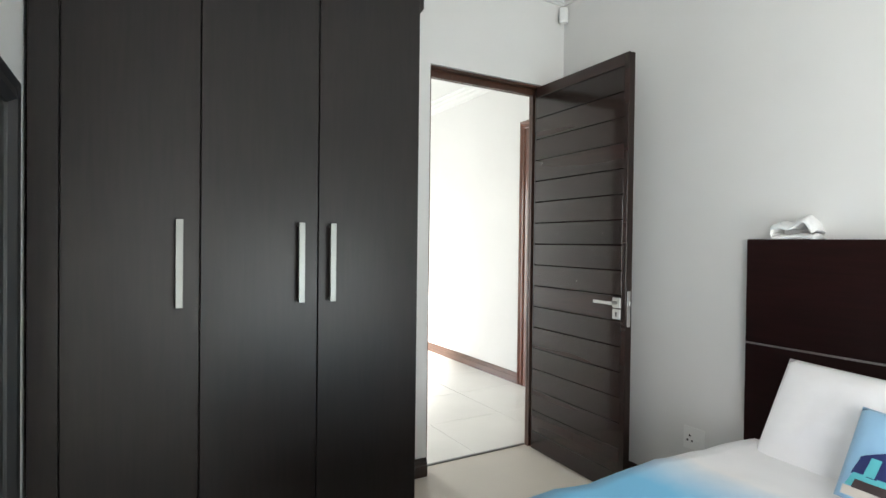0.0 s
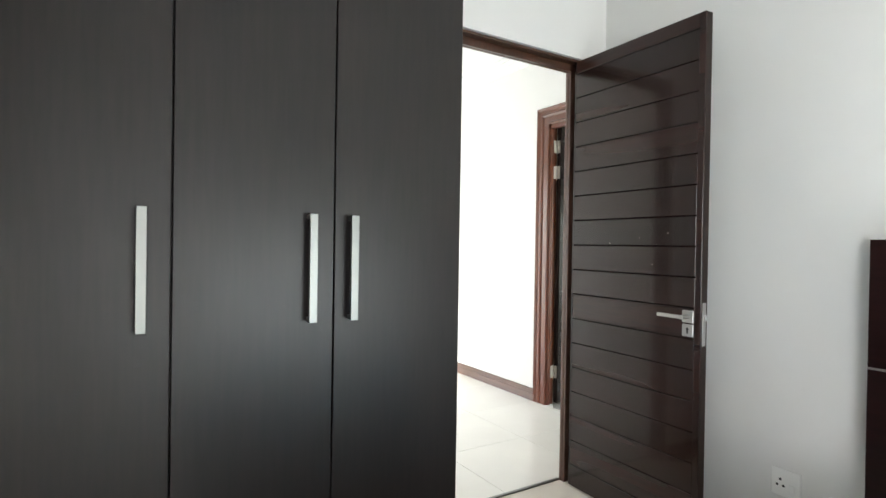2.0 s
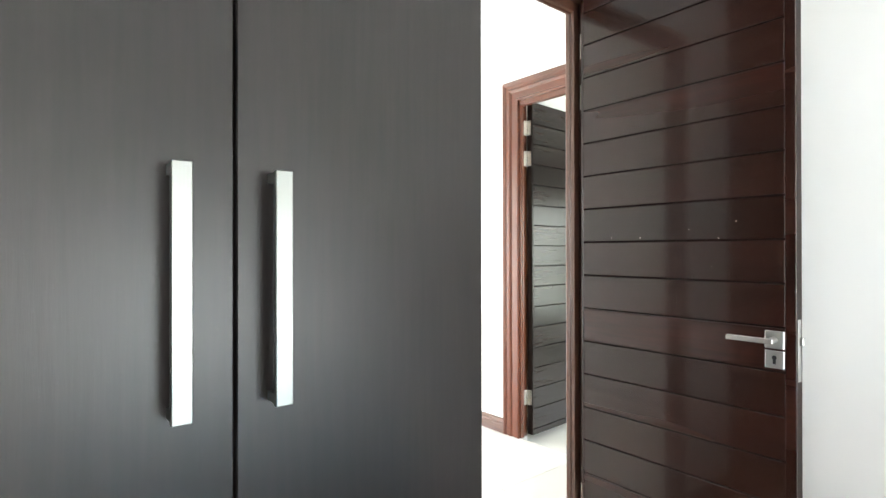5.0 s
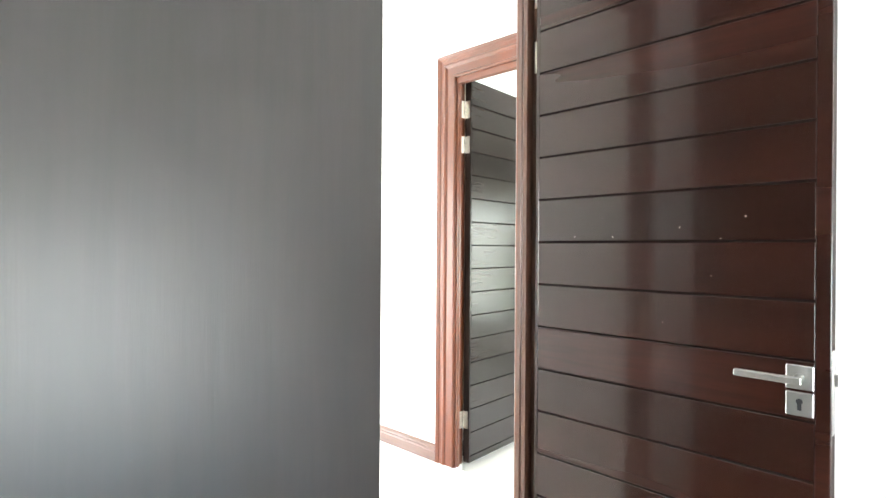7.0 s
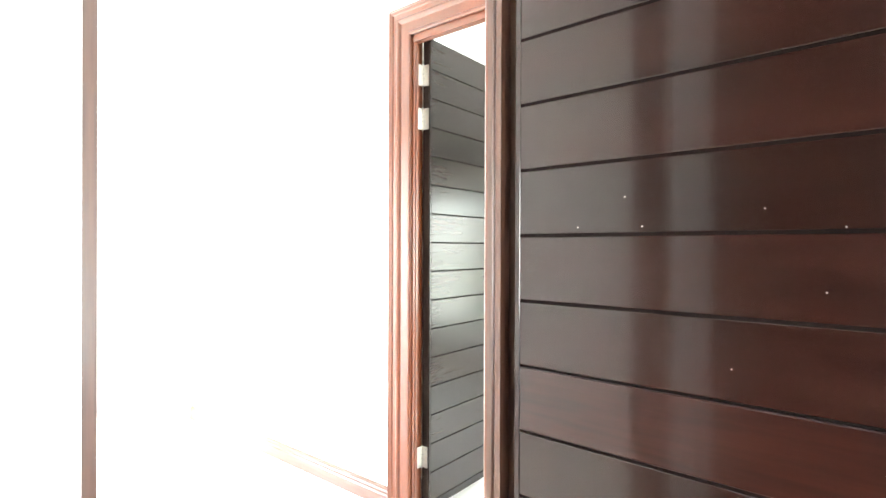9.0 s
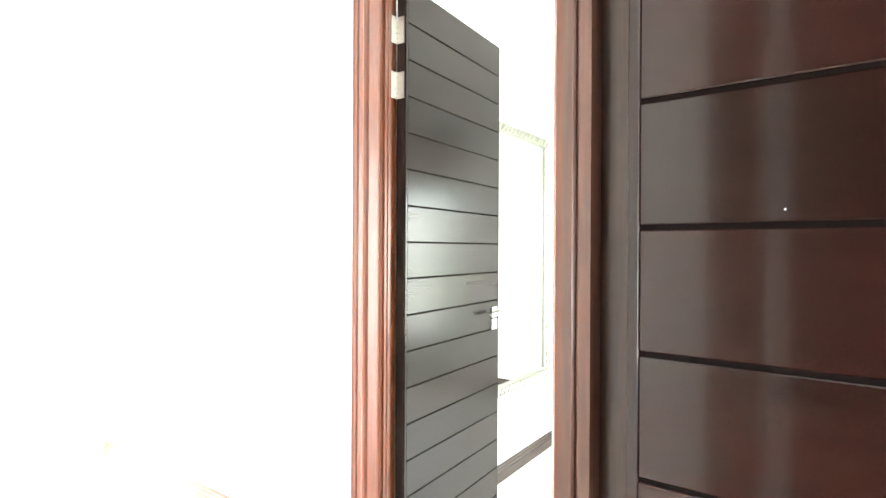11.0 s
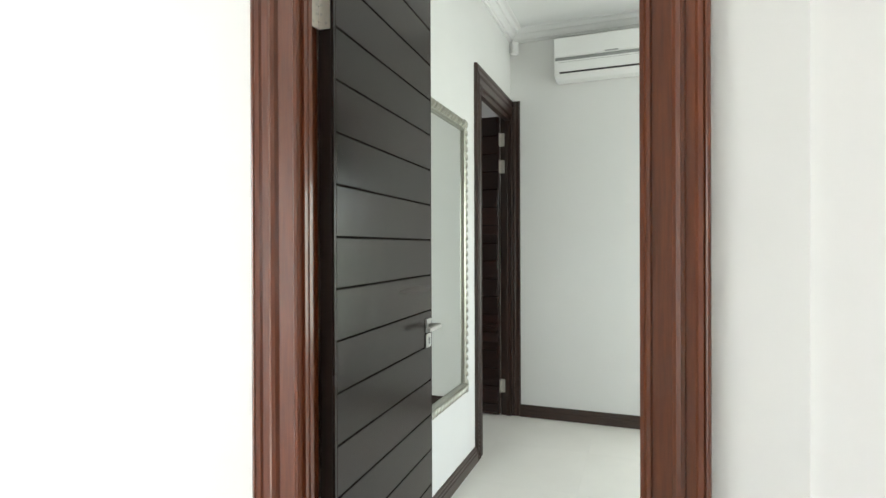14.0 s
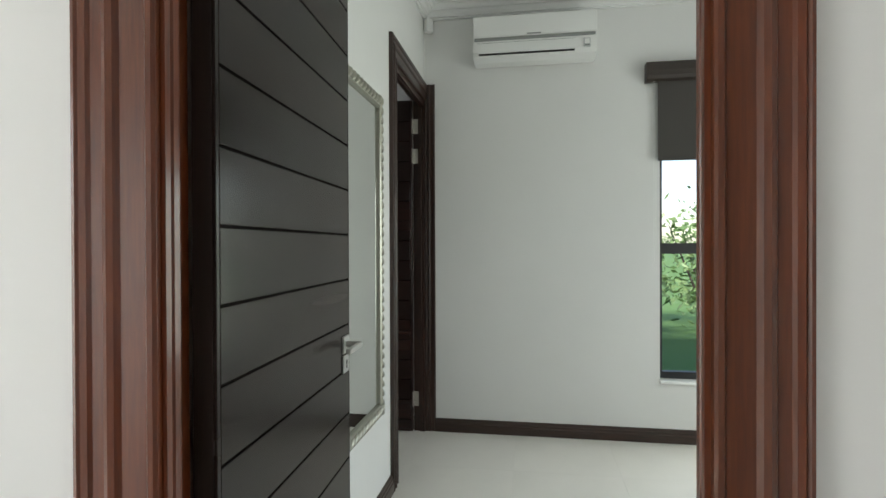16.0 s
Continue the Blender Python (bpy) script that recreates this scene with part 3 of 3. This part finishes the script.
pil = tagged(smooth(mesh_object("pillow", pillow_shape(0.74, 0.46, 0.19, 2, 0.022), LINEN)), "plump white cotton pillow leaning on the headboard", "pillow")
pil.matrix_world = Matrix.Translation((2.43, 1.06, 0.645)) @ pose(0, 0, 0, 3, 0, 0) @ pose(0, 0, 0, 0, -60, 0) @ pose(0, 0, 0, 0, 0, 90)
cu = thing("cushion", Matrix.Translation((2.25, 0.865, 0.655)) @ pose(0, 0, 0, 8, -58, 10) @ pose(0, 0, 0, 0, 0, -97), "pale blue scatter cushion printed with a beach hut", "cushion")
smooth(part("cover", pillow_shape(0.44, 0.28, 0.13, 5, 0.006), SKYBLUE, cu))


def print_patch(name, pts, mat, lift):
    """A printed shape that follows the puffed face of the cushion."""
    bm = bmesh.new()
    f = bm.faces.new([bm.verts.new((x, y, 0)) for x, y in pts])
    bmesh.ops.triangulate(bm, faces=[f])
    bmesh.ops.subdivide_edges(bm, edges=bm.edges[:], cuts=5, use_grid_fill=False)
    bmesh.ops.triangulate(bm, faces=bm.faces[:])
    for v in bm.verts:
        x, y = v.co.x / 0.22, v.co.y / 0.14
        puff = max(0.0, (1 - abs(x) ** 3.2) * (1 - abs(y) ** 3.2)) ** 0.55
        k = noise.fractal(Vector((x * 2 + 5, y * 2, 1)), 0.7, 2, 4)
        v.co.z = 0.065 * puff + k * 0.006 * puff + lift
    smooth(part(name, bm, mat, cu))


print_patch("printed_roof", [(-0.196, -0.070), (0.03, -0.070), (0.02, -0.005), (-0.125, 0.016), (-0.184, -0.016)], NAVY, 0.003)
print_patch("printed_window", [(-0.168, -0.068), (-0.142, -0.068), (-0.136, -0.014), (-0.160, -0.014)], TEAL, 0.005)
print_patch("printed_window", [(-0.108, -0.068), (-0.078, -0.068), (-0.070, -0.012), (-0.098, -0.012)], TEAL, 0.005)
print_patch("printed_veranda", [(-0.202, -0.104), (-0.03, -0.104), (-0.06, -0.066), (-0.190, -0.066)], TEAL, 0.004)
print_patch("printed_door", [(-0.186, -0.108), (-0.100, -0.108), (-0.100, -0.084), (-0.182, -0.084)], BROWNPRINT, 0.006)
print_patch("printed_sand", [(-0.206, -0.130), (0.16, -0.130), (0.16, -0.106), (-0.206, -0.106)], CREAM, 0.004)

# a small towel folded over once: a thick strip swept through its folds
FOLD = [(-0.105, 0.012), (-0.03, 0.013), (0.06, 0.012), (0.092, 0.010), (0.108, 0.030), (0.098, 0.056), (0.060, 0.060), (0.010, 0.054), (-0.035, 0.074), (-0.058, 0.088), (-0.085, 0.066), (-0.104, 0.034)]
tw = bmesh.new()
rows, count, deep = [], 56, 12
for i in range(count):
    f = i / (count - 1) * (len(FOLD) - 1)
    k = min(int(f), len(FOLD) - 2)
    pts = [Vector(FOLD[max(0, min(len(FOLD) - 1, k + j))]) for j in (-1, 0, 1, 2)]
    w = f - k
    c = 0.5 * (2 * pts[1] + (pts[2] - pts[0]) * w + (2 * pts[0] - 5 * pts[1] + 4 * pts[2] - pts[3]) * w * w + (3 * pts[1] - pts[0] - 3 * pts[2] + pts[3]) * w ** 3)
    g = (pts[2] - pts[1]).normalized()
    side = Vector((-g.y, g.x))
    for sign in (1, -1):
        row = []
        for j in range(deep):
            u = j / (deep - 1) * 2 - 1
            n = noise.fractal(Vector((u * 1.5, c.x * 22, c.y * 22 + sign)), 0.6, 2.0, 4)
            half = 0.0105 * (1 - 0.7 * abs(u) ** 6) + 0.003 * n
            q = c + side * sign * half
            lift = 1 - 0.25 * u * u + 0.12 * n
            row.append(tw.verts.new((u * 0.052 + 0.008 * n, q.x * 0.74 + 0.006 * n, max(0.001, q.y * lift))))
        rows.append(row)
outer, inner = rows[0::2], rows[1::2]
for strip in (outer, inner):
    for a, b in zip(strip, strip[1:]):
        for j in range(deep - 1):
            tw.faces.new((a[j], a[j + 1], b[j + 1], b[j]))
for j in (0, deep - 1):
    for k in range(count - 1):
        tw.faces.new((outer[k][j], outer[k + 1][j], inner[k + 1][j], inner[k][j]))
for k in (0, count - 1):
    for j in range(deep - 1):
        tw.faces.new((outer[k][j], outer[k][j + 1], inner[k][j + 1], inner[k][j]))
bmesh.ops.recalc_face_normals(tw, faces=tw.faces[:])
tagged(smooth(mesh_object("towel", tw, TOWEL)), "small white towel folded loosely on the headboard", "towel").matrix_world = Matrix.Translation((2.69, 1.475, 1.319))


def socket(m, label):
    s = thing("wall_socket", m, label, "socket", "wall sockets")
    part("plate", box((-0.055, -0.008, -0.055), (0.055, 0, 0.055), 0.004, 2), WHITE, s)
    part("rocker", box((0.012, -0.012, -0.03), (0.034, -0.0075, 0.0), 0.002), WHITE, s)
    for x, z in ((-0.02, 0.012), (-0.032, -0.012), (-0.008, -0.012)):
        part("pin_hole", cylinder((x, -0.0085, z), (x, -0.007, z), 0.0055, 12), BLACK, s)
    return s


EAST = pose(0, 0, 0, 0, 0, -90)
socket(Matrix.Translation((2.74, 1.95, 0.348)) @ EAST, "white plastic wall socket beside the bed")
socket(Matrix.Translation((2.74, 1.745, 0.30)) @ EAST, "white plastic wall socket beside the bed")
socket(Matrix.Translation((4.57, 4.25, 0.30)), "white plastic wall socket under the mirror")

sw = thing("light_switch", Matrix.Translation((1.55, 2.915, 1.02)), "white plastic light switch plate beside the doorway", "switch")
part("plate", box((-0.045, -0.010, -0.075), (0.045, 0, 0.075), 0.005, 2), WHITE, sw)
part("rocker", box((-0.022, -0.014, -0.03), (0.022, -0.0095, 0.03), 0.002), WHITE, sw)


def sensor(m, label):
    s = thing("alarm_sensor", m, label, "sensor", "alarm sensors")
    part("housing", box((-0.027, -0.045, -0.045), (0.027, 0.0, 0.05), 0.008, 2), WHITE, s)
    part("lens", box((-0.016, -0.0475, -0.025), (0.016, -0.044, 0.02), 0.004, 2), CEIL, s)
    return s


sensor(Matrix.Translation((2.718, 2.893, 2.722)) @ pose(0, 0, 0, 0, 0, -45), "small white alarm sensor high in the corner")
sensor(Matrix.Translation((6.362, 4.228, 2.77)) @ pose(0, 0, 0, 0, 0, -45), "small white alarm sensor high in the corner")

# ---- the room behind the second door ----
mi = thing("wall_mirror", Matrix.Translation((4.75, 4.25, 1.205)), "tall wall mirror in a twisted silver frame", "mirror")
part("backing", box((-0.43, -0.014, -0.745), (0.43, -0.002, 0.745)), BLACK, mi)
part("glass", box((-0.40, -0.020, -0.715), (0.40, -0.0145, 0.715)), MIRROR, mi)
IN = [(0, 0), (0, 0.016), (0.008, 0.022), (0.016, 0.016), (0.016, 0)]
OUT = [(0, 0), (0, 0.018), (0.010, 0.022), (0.052, 0.022), (0.058, 0.014), (0.058, 0)]
corners = [(-1, -1), (1, -1), (1, 1), (-1, 1)]
for i in range(4):
    (ax, az), (bx, bz) = corners[i], corners[(i + 1) % 4]
    u = Vector((-(bz - az) / 2, 0, (bx - ax) / 2))
    a, b = Vector((ax * 0.455, -0.003, az * 0.765)), Vector((bx * 0.455, -0.003, bz * 0.765))
    part("frame_rail", moulding(OUT, a, b, u, (0, -1, 0), 1, -1), SILVERLEAF, mi)
    a2, b2 = Vector((ax * 0.405, -0.014, az * 0.715)), Vector((bx * 0.405, -0.014, bz * 0.715))
    part("inner_bead", moulding(IN, a2, b2, u, (0, -1, 0), 1, -1), SILVERLEAF, mi)
    # twisted rope: slanting lobes along the rail
    run = b - a
    count = int(run.length / 0.044)
    rope = bmesh.new()
    way = run.normalized()
    for k in range(count):
        c = a + way * ((k + 0.5) * run.length / count) + u * 0.030 + Vector((0, -0.020, 0))
        slant = (way * 0.75 + u * 0.9).normalized()
        flat = slant.cross(Vector((0, 1, 0)))
        m4 = Matrix((slant, Vector((0, 1, 0)), flat)).transposed().to_4x4()
        bmesh.ops.create_uvsphere(rope, u_segments=10, v_segments=6, radius=1, matrix=Matrix.Translation(c) @ m4 @ Matrix.Diagonal((0.034, 0.017, 0.0145, 1)))
    smooth(part("rope_twist", rope, SILVERLEAF, mi))

ac = thing("air_conditioner", Matrix.Translation((6.385, 3.495, 2.47)), "white wall-mounted split air conditioner indoor unit", "air conditioner")
AW = 0.395
prof = [(0, 0.0), (0.10, -0.002), (0.165, 0.014), (0.182, 0.045), (0.190, 0.100), (0.195, 0.140), (0.195, 0.262), (0.185, 0.278), (0, 0.280)]
body_bm = moulding([(q, p) for p, q in prof], (0, -AW, 0), (0, AW, 0), (0, 0, 1), (-1, 0, 0))
bmesh.ops.bevel(body_bm, geom=[e for e in body_bm.edges if e.calc_face_angle(0) > 1.0], offset=0.006, segments=2, affect="EDGES")
part("body", body_bm, WHITE, ac)
GREY, *_ = material("grey_trim_plastic", (0.27, 0.28, 0.27), 0.4)
PALEGREY, *_ = material("pale_grey_plastic", (0.52, 0.53, 0.53), 0.4)
part("front_panel", box((-0.202, -AW + 0.004, 0.136), (-0.1945, AW - 0.004, 0.268), 0.003), WHITE, ac)
part("grey_band", box((-0.199, -AW + 0.012, 0.112), (-0.188, AW - 0.012, 0.132), 0.002), GREY, ac, "grey trim band")
part("louvre", moulding([(0, 0), (0, 0.006), (0.062, 0.006), (0.062, 0)], (-0.187, -0.26, 0.034), (-0.187, 0.36, 0.034), (-0.09, 0, 0.996), (-1, 0, 0)), WHITE, ac, "white air louvre")
# a solid dark strip drawn for the shade under the louvre
part("louvre_gap", box((-0.187, -0.255, 0.026), (-0.150, 0.355, 0.033)), GAP_SHADE, ac)
part("louvre_gap", box((-0.1935, -0.262, 0.0975), (-0.17, 0.362, 0.0995)), GREY, ac)
part("control_panel", box((-0.198, -0.352, 0.040), (-0.17, -0.310, 0.094), 0.002), PALEGREY, ac, "small grey display panel")
part("control_panel_face", box((-0.1995, -0.346, 0.058), (-0.19, -0.316, 0.088), 0.001), WHITE, ac)
part("display_window", box((-0.1992, -0.346, 0.045), (-0.19, -0.316, 0.053), 0.001), GREY, ac)
part("badge", box((-0.2035, -0.045, 0.139), (-0.2, 0.045, 0.147)), GREY, ac, "plain grey badge bar")

# window in the east wall
win = thing("window_1", Matrix.Translation((6.45, 2.07, 0.37)), "charcoal aluminium window looking onto a green garden", "window", "", "structure")
WY0, WY1, WH = -0.57, 0.615, 1.93
for nm, a, b in (("window_frame", (-0.02, WY0, 0), (0.03, WY0 + 0.024, WH)), ("window_frame", (-0.02, WY1 - 0.024, 0), (0.03, WY1, WH)),
                 ("window_frame", (-0.0195, WY0 + 0.024, 0), (0.03, WY1 - 0.024, 0.045)), ("window_frame", (-0.0195, WY0 + 0.024, WH - 0.045), (0.03, WY1 - 0.024, WH)),
                 ("transom", (-0.019, WY0 + 0.024, 0.825), (0.03, WY1 - 0.024, 0.895)), ("mullion", (-0.018, -0.03, 0.045), (0.03, 0.03, 0.825))):
    part(nm, box(a, b, 0.002), ALU, win)
for a, b in (((0.004, WY0 + 0.024, 0.045), (0.008, -0.03, 0.825)), ((0.004, 0.03, 0.045), (0.008, WY1 - 0.024, 0.825)), ((0.004, WY0 + 0.024, 0.895), (0.008, WY1 - 0.024, WH - 0.045))):
    part("pane", box(a, b), GLASS, win).visible_shadow = False
part("window_sill", box((-0.10, WY0 - 0.01, -0.022), (-0.0205, WY1 + 0.004, 0.001), 0.004), CEIL, win, "white painted window sill")

bl = thing("roller_blind", Matrix.Translation((6.385, 2.07, 2.31)), "grey-brown roller blind half raised under a rounded pelmet", "blind")
pp = [(0.0, 0.0), (0.045, 0.0), (0.070, 0.010), (0.083, 0.030), (0.088, 0.060), (0.083, 0.095), (0.068, 0.120), (0, 0.120)]
part("pelmet", moulding(pp, (0, -0.71, 0), (0, 0.71, 0), (-1, 0, 0), (0, 0, 1)), PELMET, bl, "rounded brown pelmet box")
part("fabric", box((-0.037, -0.635, -0.50), (-0.0355, 0.635, 0.002)), BLINDFAB, bl)
part("bottom_bar", box((-0.042, -0.635, -0.512), (-0.031, 0.635, -0.494), 0.003), BLINDFAB, bl)
for y, top, bot in ((0.665, 0.0, -1.20), (0.655, 0.0, -1.18)):
    bm = bmesh.new()
    for k in range(int((top - bot) / 0.0115)):
        bmesh.ops.create_icosphere(bm, subdivisions=1, radius=0.0028, matrix=Matrix.Translation((-0.045, y + 0.004 * math.sin(k * 0.07), top - k * 0.0115)))
    part("bead_chain", bm, WHITE, bl, "thin white bead chain")

# the other windows that light the place; the two side ones are added
for nm, m, w, h, lab in (("window_2", Matrix.Translation((1.96, -1.75, 0.05)) @ pose(0, 0, 0, 0, 0, 180), 1.52, 1.35, "charcoal aluminium bedroom window"), ("window_3", Matrix.Translation((1.3, 7.05, 0.0)), 1.6, 2.25, "charcoal aluminium full-height hall window"), ("window_4", Matrix.Translation((-0.01, -0.75, 0.55)) @ pose(0, 0, 0, 0, 0, 90), 1.4, 1.5, "added unseen charcoal aluminium side window of the bedroom"), ("window_5", Matrix.Translation((5.0, 1.15, 0.45)), 1.4, 1.6, "added unseen charcoal aluminium side window of the room")):
    wo = thing(nm, m, lab, "window", "", "structure")
    for a, b in (((-w / 2, -0.025, 0), (-w / 2 + 0.045, 0.025, h)), ((w / 2 - 0.045, -0.025, 0), (w / 2, 0.025, h)), ((-w / 2 + 0.045, -0.024, 0), (w / 2 - 0.045, 0.024, 0.045)), ((-w / 2 + 0.045, -0.024, h - 0.045), (w / 2 - 0.045, 0.024, h))):
        part("window_frame", box(a, b, 0.002), ALU, wo)
    part("pane", box((-w / 2 + 0.045, -0.002, 0.045), (w / 2 - 0.045, 0.002, h - 0.045)), GLASS, wo).visible_shadow = False

# ---- garden ----
structure("ground", box((-400, -400, -0.35), (400, 400, -0.15)), GRASS, "green lawn", "ground")
rng = random.Random(5)
for cx, cy, r, hgt in ((10.6, 3.9, 1.0, 1.9), (11.5, 2.4, 1.3, 2.4), (12.6, 4.6, 1.4, 2.8), (11.0, 5.9, 1.2, 2.0), (13.5, 3.2, 1.6, 3.2), (12.0, 0.6, 1.3, 2.3), (10.2, 7.4, 1.1, 1.8)):
    sh = thing("shrub", Matrix.Translation((cx, cy, -0.15)), "loose green garden shrub on the lawn", "shrub", "garden shrubs")
    stem = bmesh.new()
    for k in range(6):
        a = k * 1.05 + rng.random()
        top = Vector((math.cos(a) * r * 0.5, math.sin(a) * r * 0.5, hgt * 0.75))
        m4 = Matrix.Translation(top / 2) @ top.to_track_quat("Z", "Y").to_matrix().to_4x4()
        bmesh.ops.create_cone(stem, cap_ends=True, segments=6, radius1=0.03, radius2=0.008, depth=top.length, matrix=m4)
    part("stems", stem, PELMET, sh)
    verts, faces = [], []
    clumps = [(rng.gauss(0, r * 0.45), rng.gauss(0, r * 0.45), hgt * (0.15 + 0.8 * rng.random()), r * (0.2 + 0.25 * rng.random())) for _ in range(16)]
    for _ in range(1500):
        x, y, z, q = rng.choice(clumps)
        p = Vector((x + rng.gauss(0, q * 0.5), y + rng.gauss(0, q * 0.5), max(0.05, z + rng.gauss(0, q * 0.5))))
        t = Vector((rng.gauss(0, 1), rng.gauss(0, 1), rng.gauss(0, 0.7))).normalized()
        s = t.cross(Vector((rng.gauss(0, 1), rng.gauss(0, 1), rng.gauss(0, 1)))).normalized()
        ln, wd = 0.05 + 0.05 * rng.random(), 0.018 + 0.014 * rng.random()
        i = len(verts)
        verts += [p - t * ln, p + s * wd, p + t * ln, p - s * wd]
        faces.append((i, i + 1, i + 2, i + 3))
    me = bpy.data.meshes.new("foliage")
    me.from_pydata(verts, [], faces)
    me.materials.append(LEAF)
    new("foliage", me).parent = sh

# ---- floor tiles ----
TS = 0.6


def tiles(parent, x0, x1, y0, y1, ox, oy, level=0.0, joint=0.001, mat=TILE):
    """Square tiles with narrow joints, clipped to the room; whole ones share a mesh."""
    shared = {}
    i0, i1 = math.floor((x0 - ox) / TS), math.ceil((x1 - ox) / TS)
    j0, j1 = math.floor((y0 - oy) / TS), math.ceil((y1 - oy) / TS)
    for i in range(i0, i1):
        for j in range(j0, j1):
            a = (max(x0, ox + i * TS) + joint, max(y0, oy + j * TS) + joint)
            b = (min(x1, ox + (i + 1) * TS) - joint, min(y1, oy + (j + 1) * TS) - joint)
            w, d = round(b[0] - a[0], 4), round(b[1] - a[1], 4)
            if w < 0.01 or d < 0.01:
                continue
            if (w, d) not in shared:
                me = bpy.data.meshes.new("tile")
                bm = box((0, 0, -0.004), (w, d, 0), joint * 0.8)
                bm.to_mesh(me)
                bm.free()
                me.materials.append(mat)
                shared[w, d] = me
            t = new("tile", shared[w, d])
            t.location = (a[0], a[1], level)
            t.parent = parent


tiles(floor_hall, 0.3, 3.438, 3.035, 7.0, 2.19, 3.62)
tiles(floor_room, 3.438, 3.538, 3.295, 4.088, 3.99, 3.62, -0.04, 0.0003, PALE_TILE)
tiles(floor_room, 3.538, 6.385, 1.2, 4.25, 3.99, 3.62, -0.04, 0.0003, PALE_TILE)
tiles(floor_room, 5.535, 6.364, 4.25, 4.35, 3.99, 3.62, -0.04, 0.0003, PALE_TILE)
tiles(floor_room, 5.3, 7.3, 4.35, 6.6, 3.99, 3.62, -0.04, 0.0003, PALE_TILE)
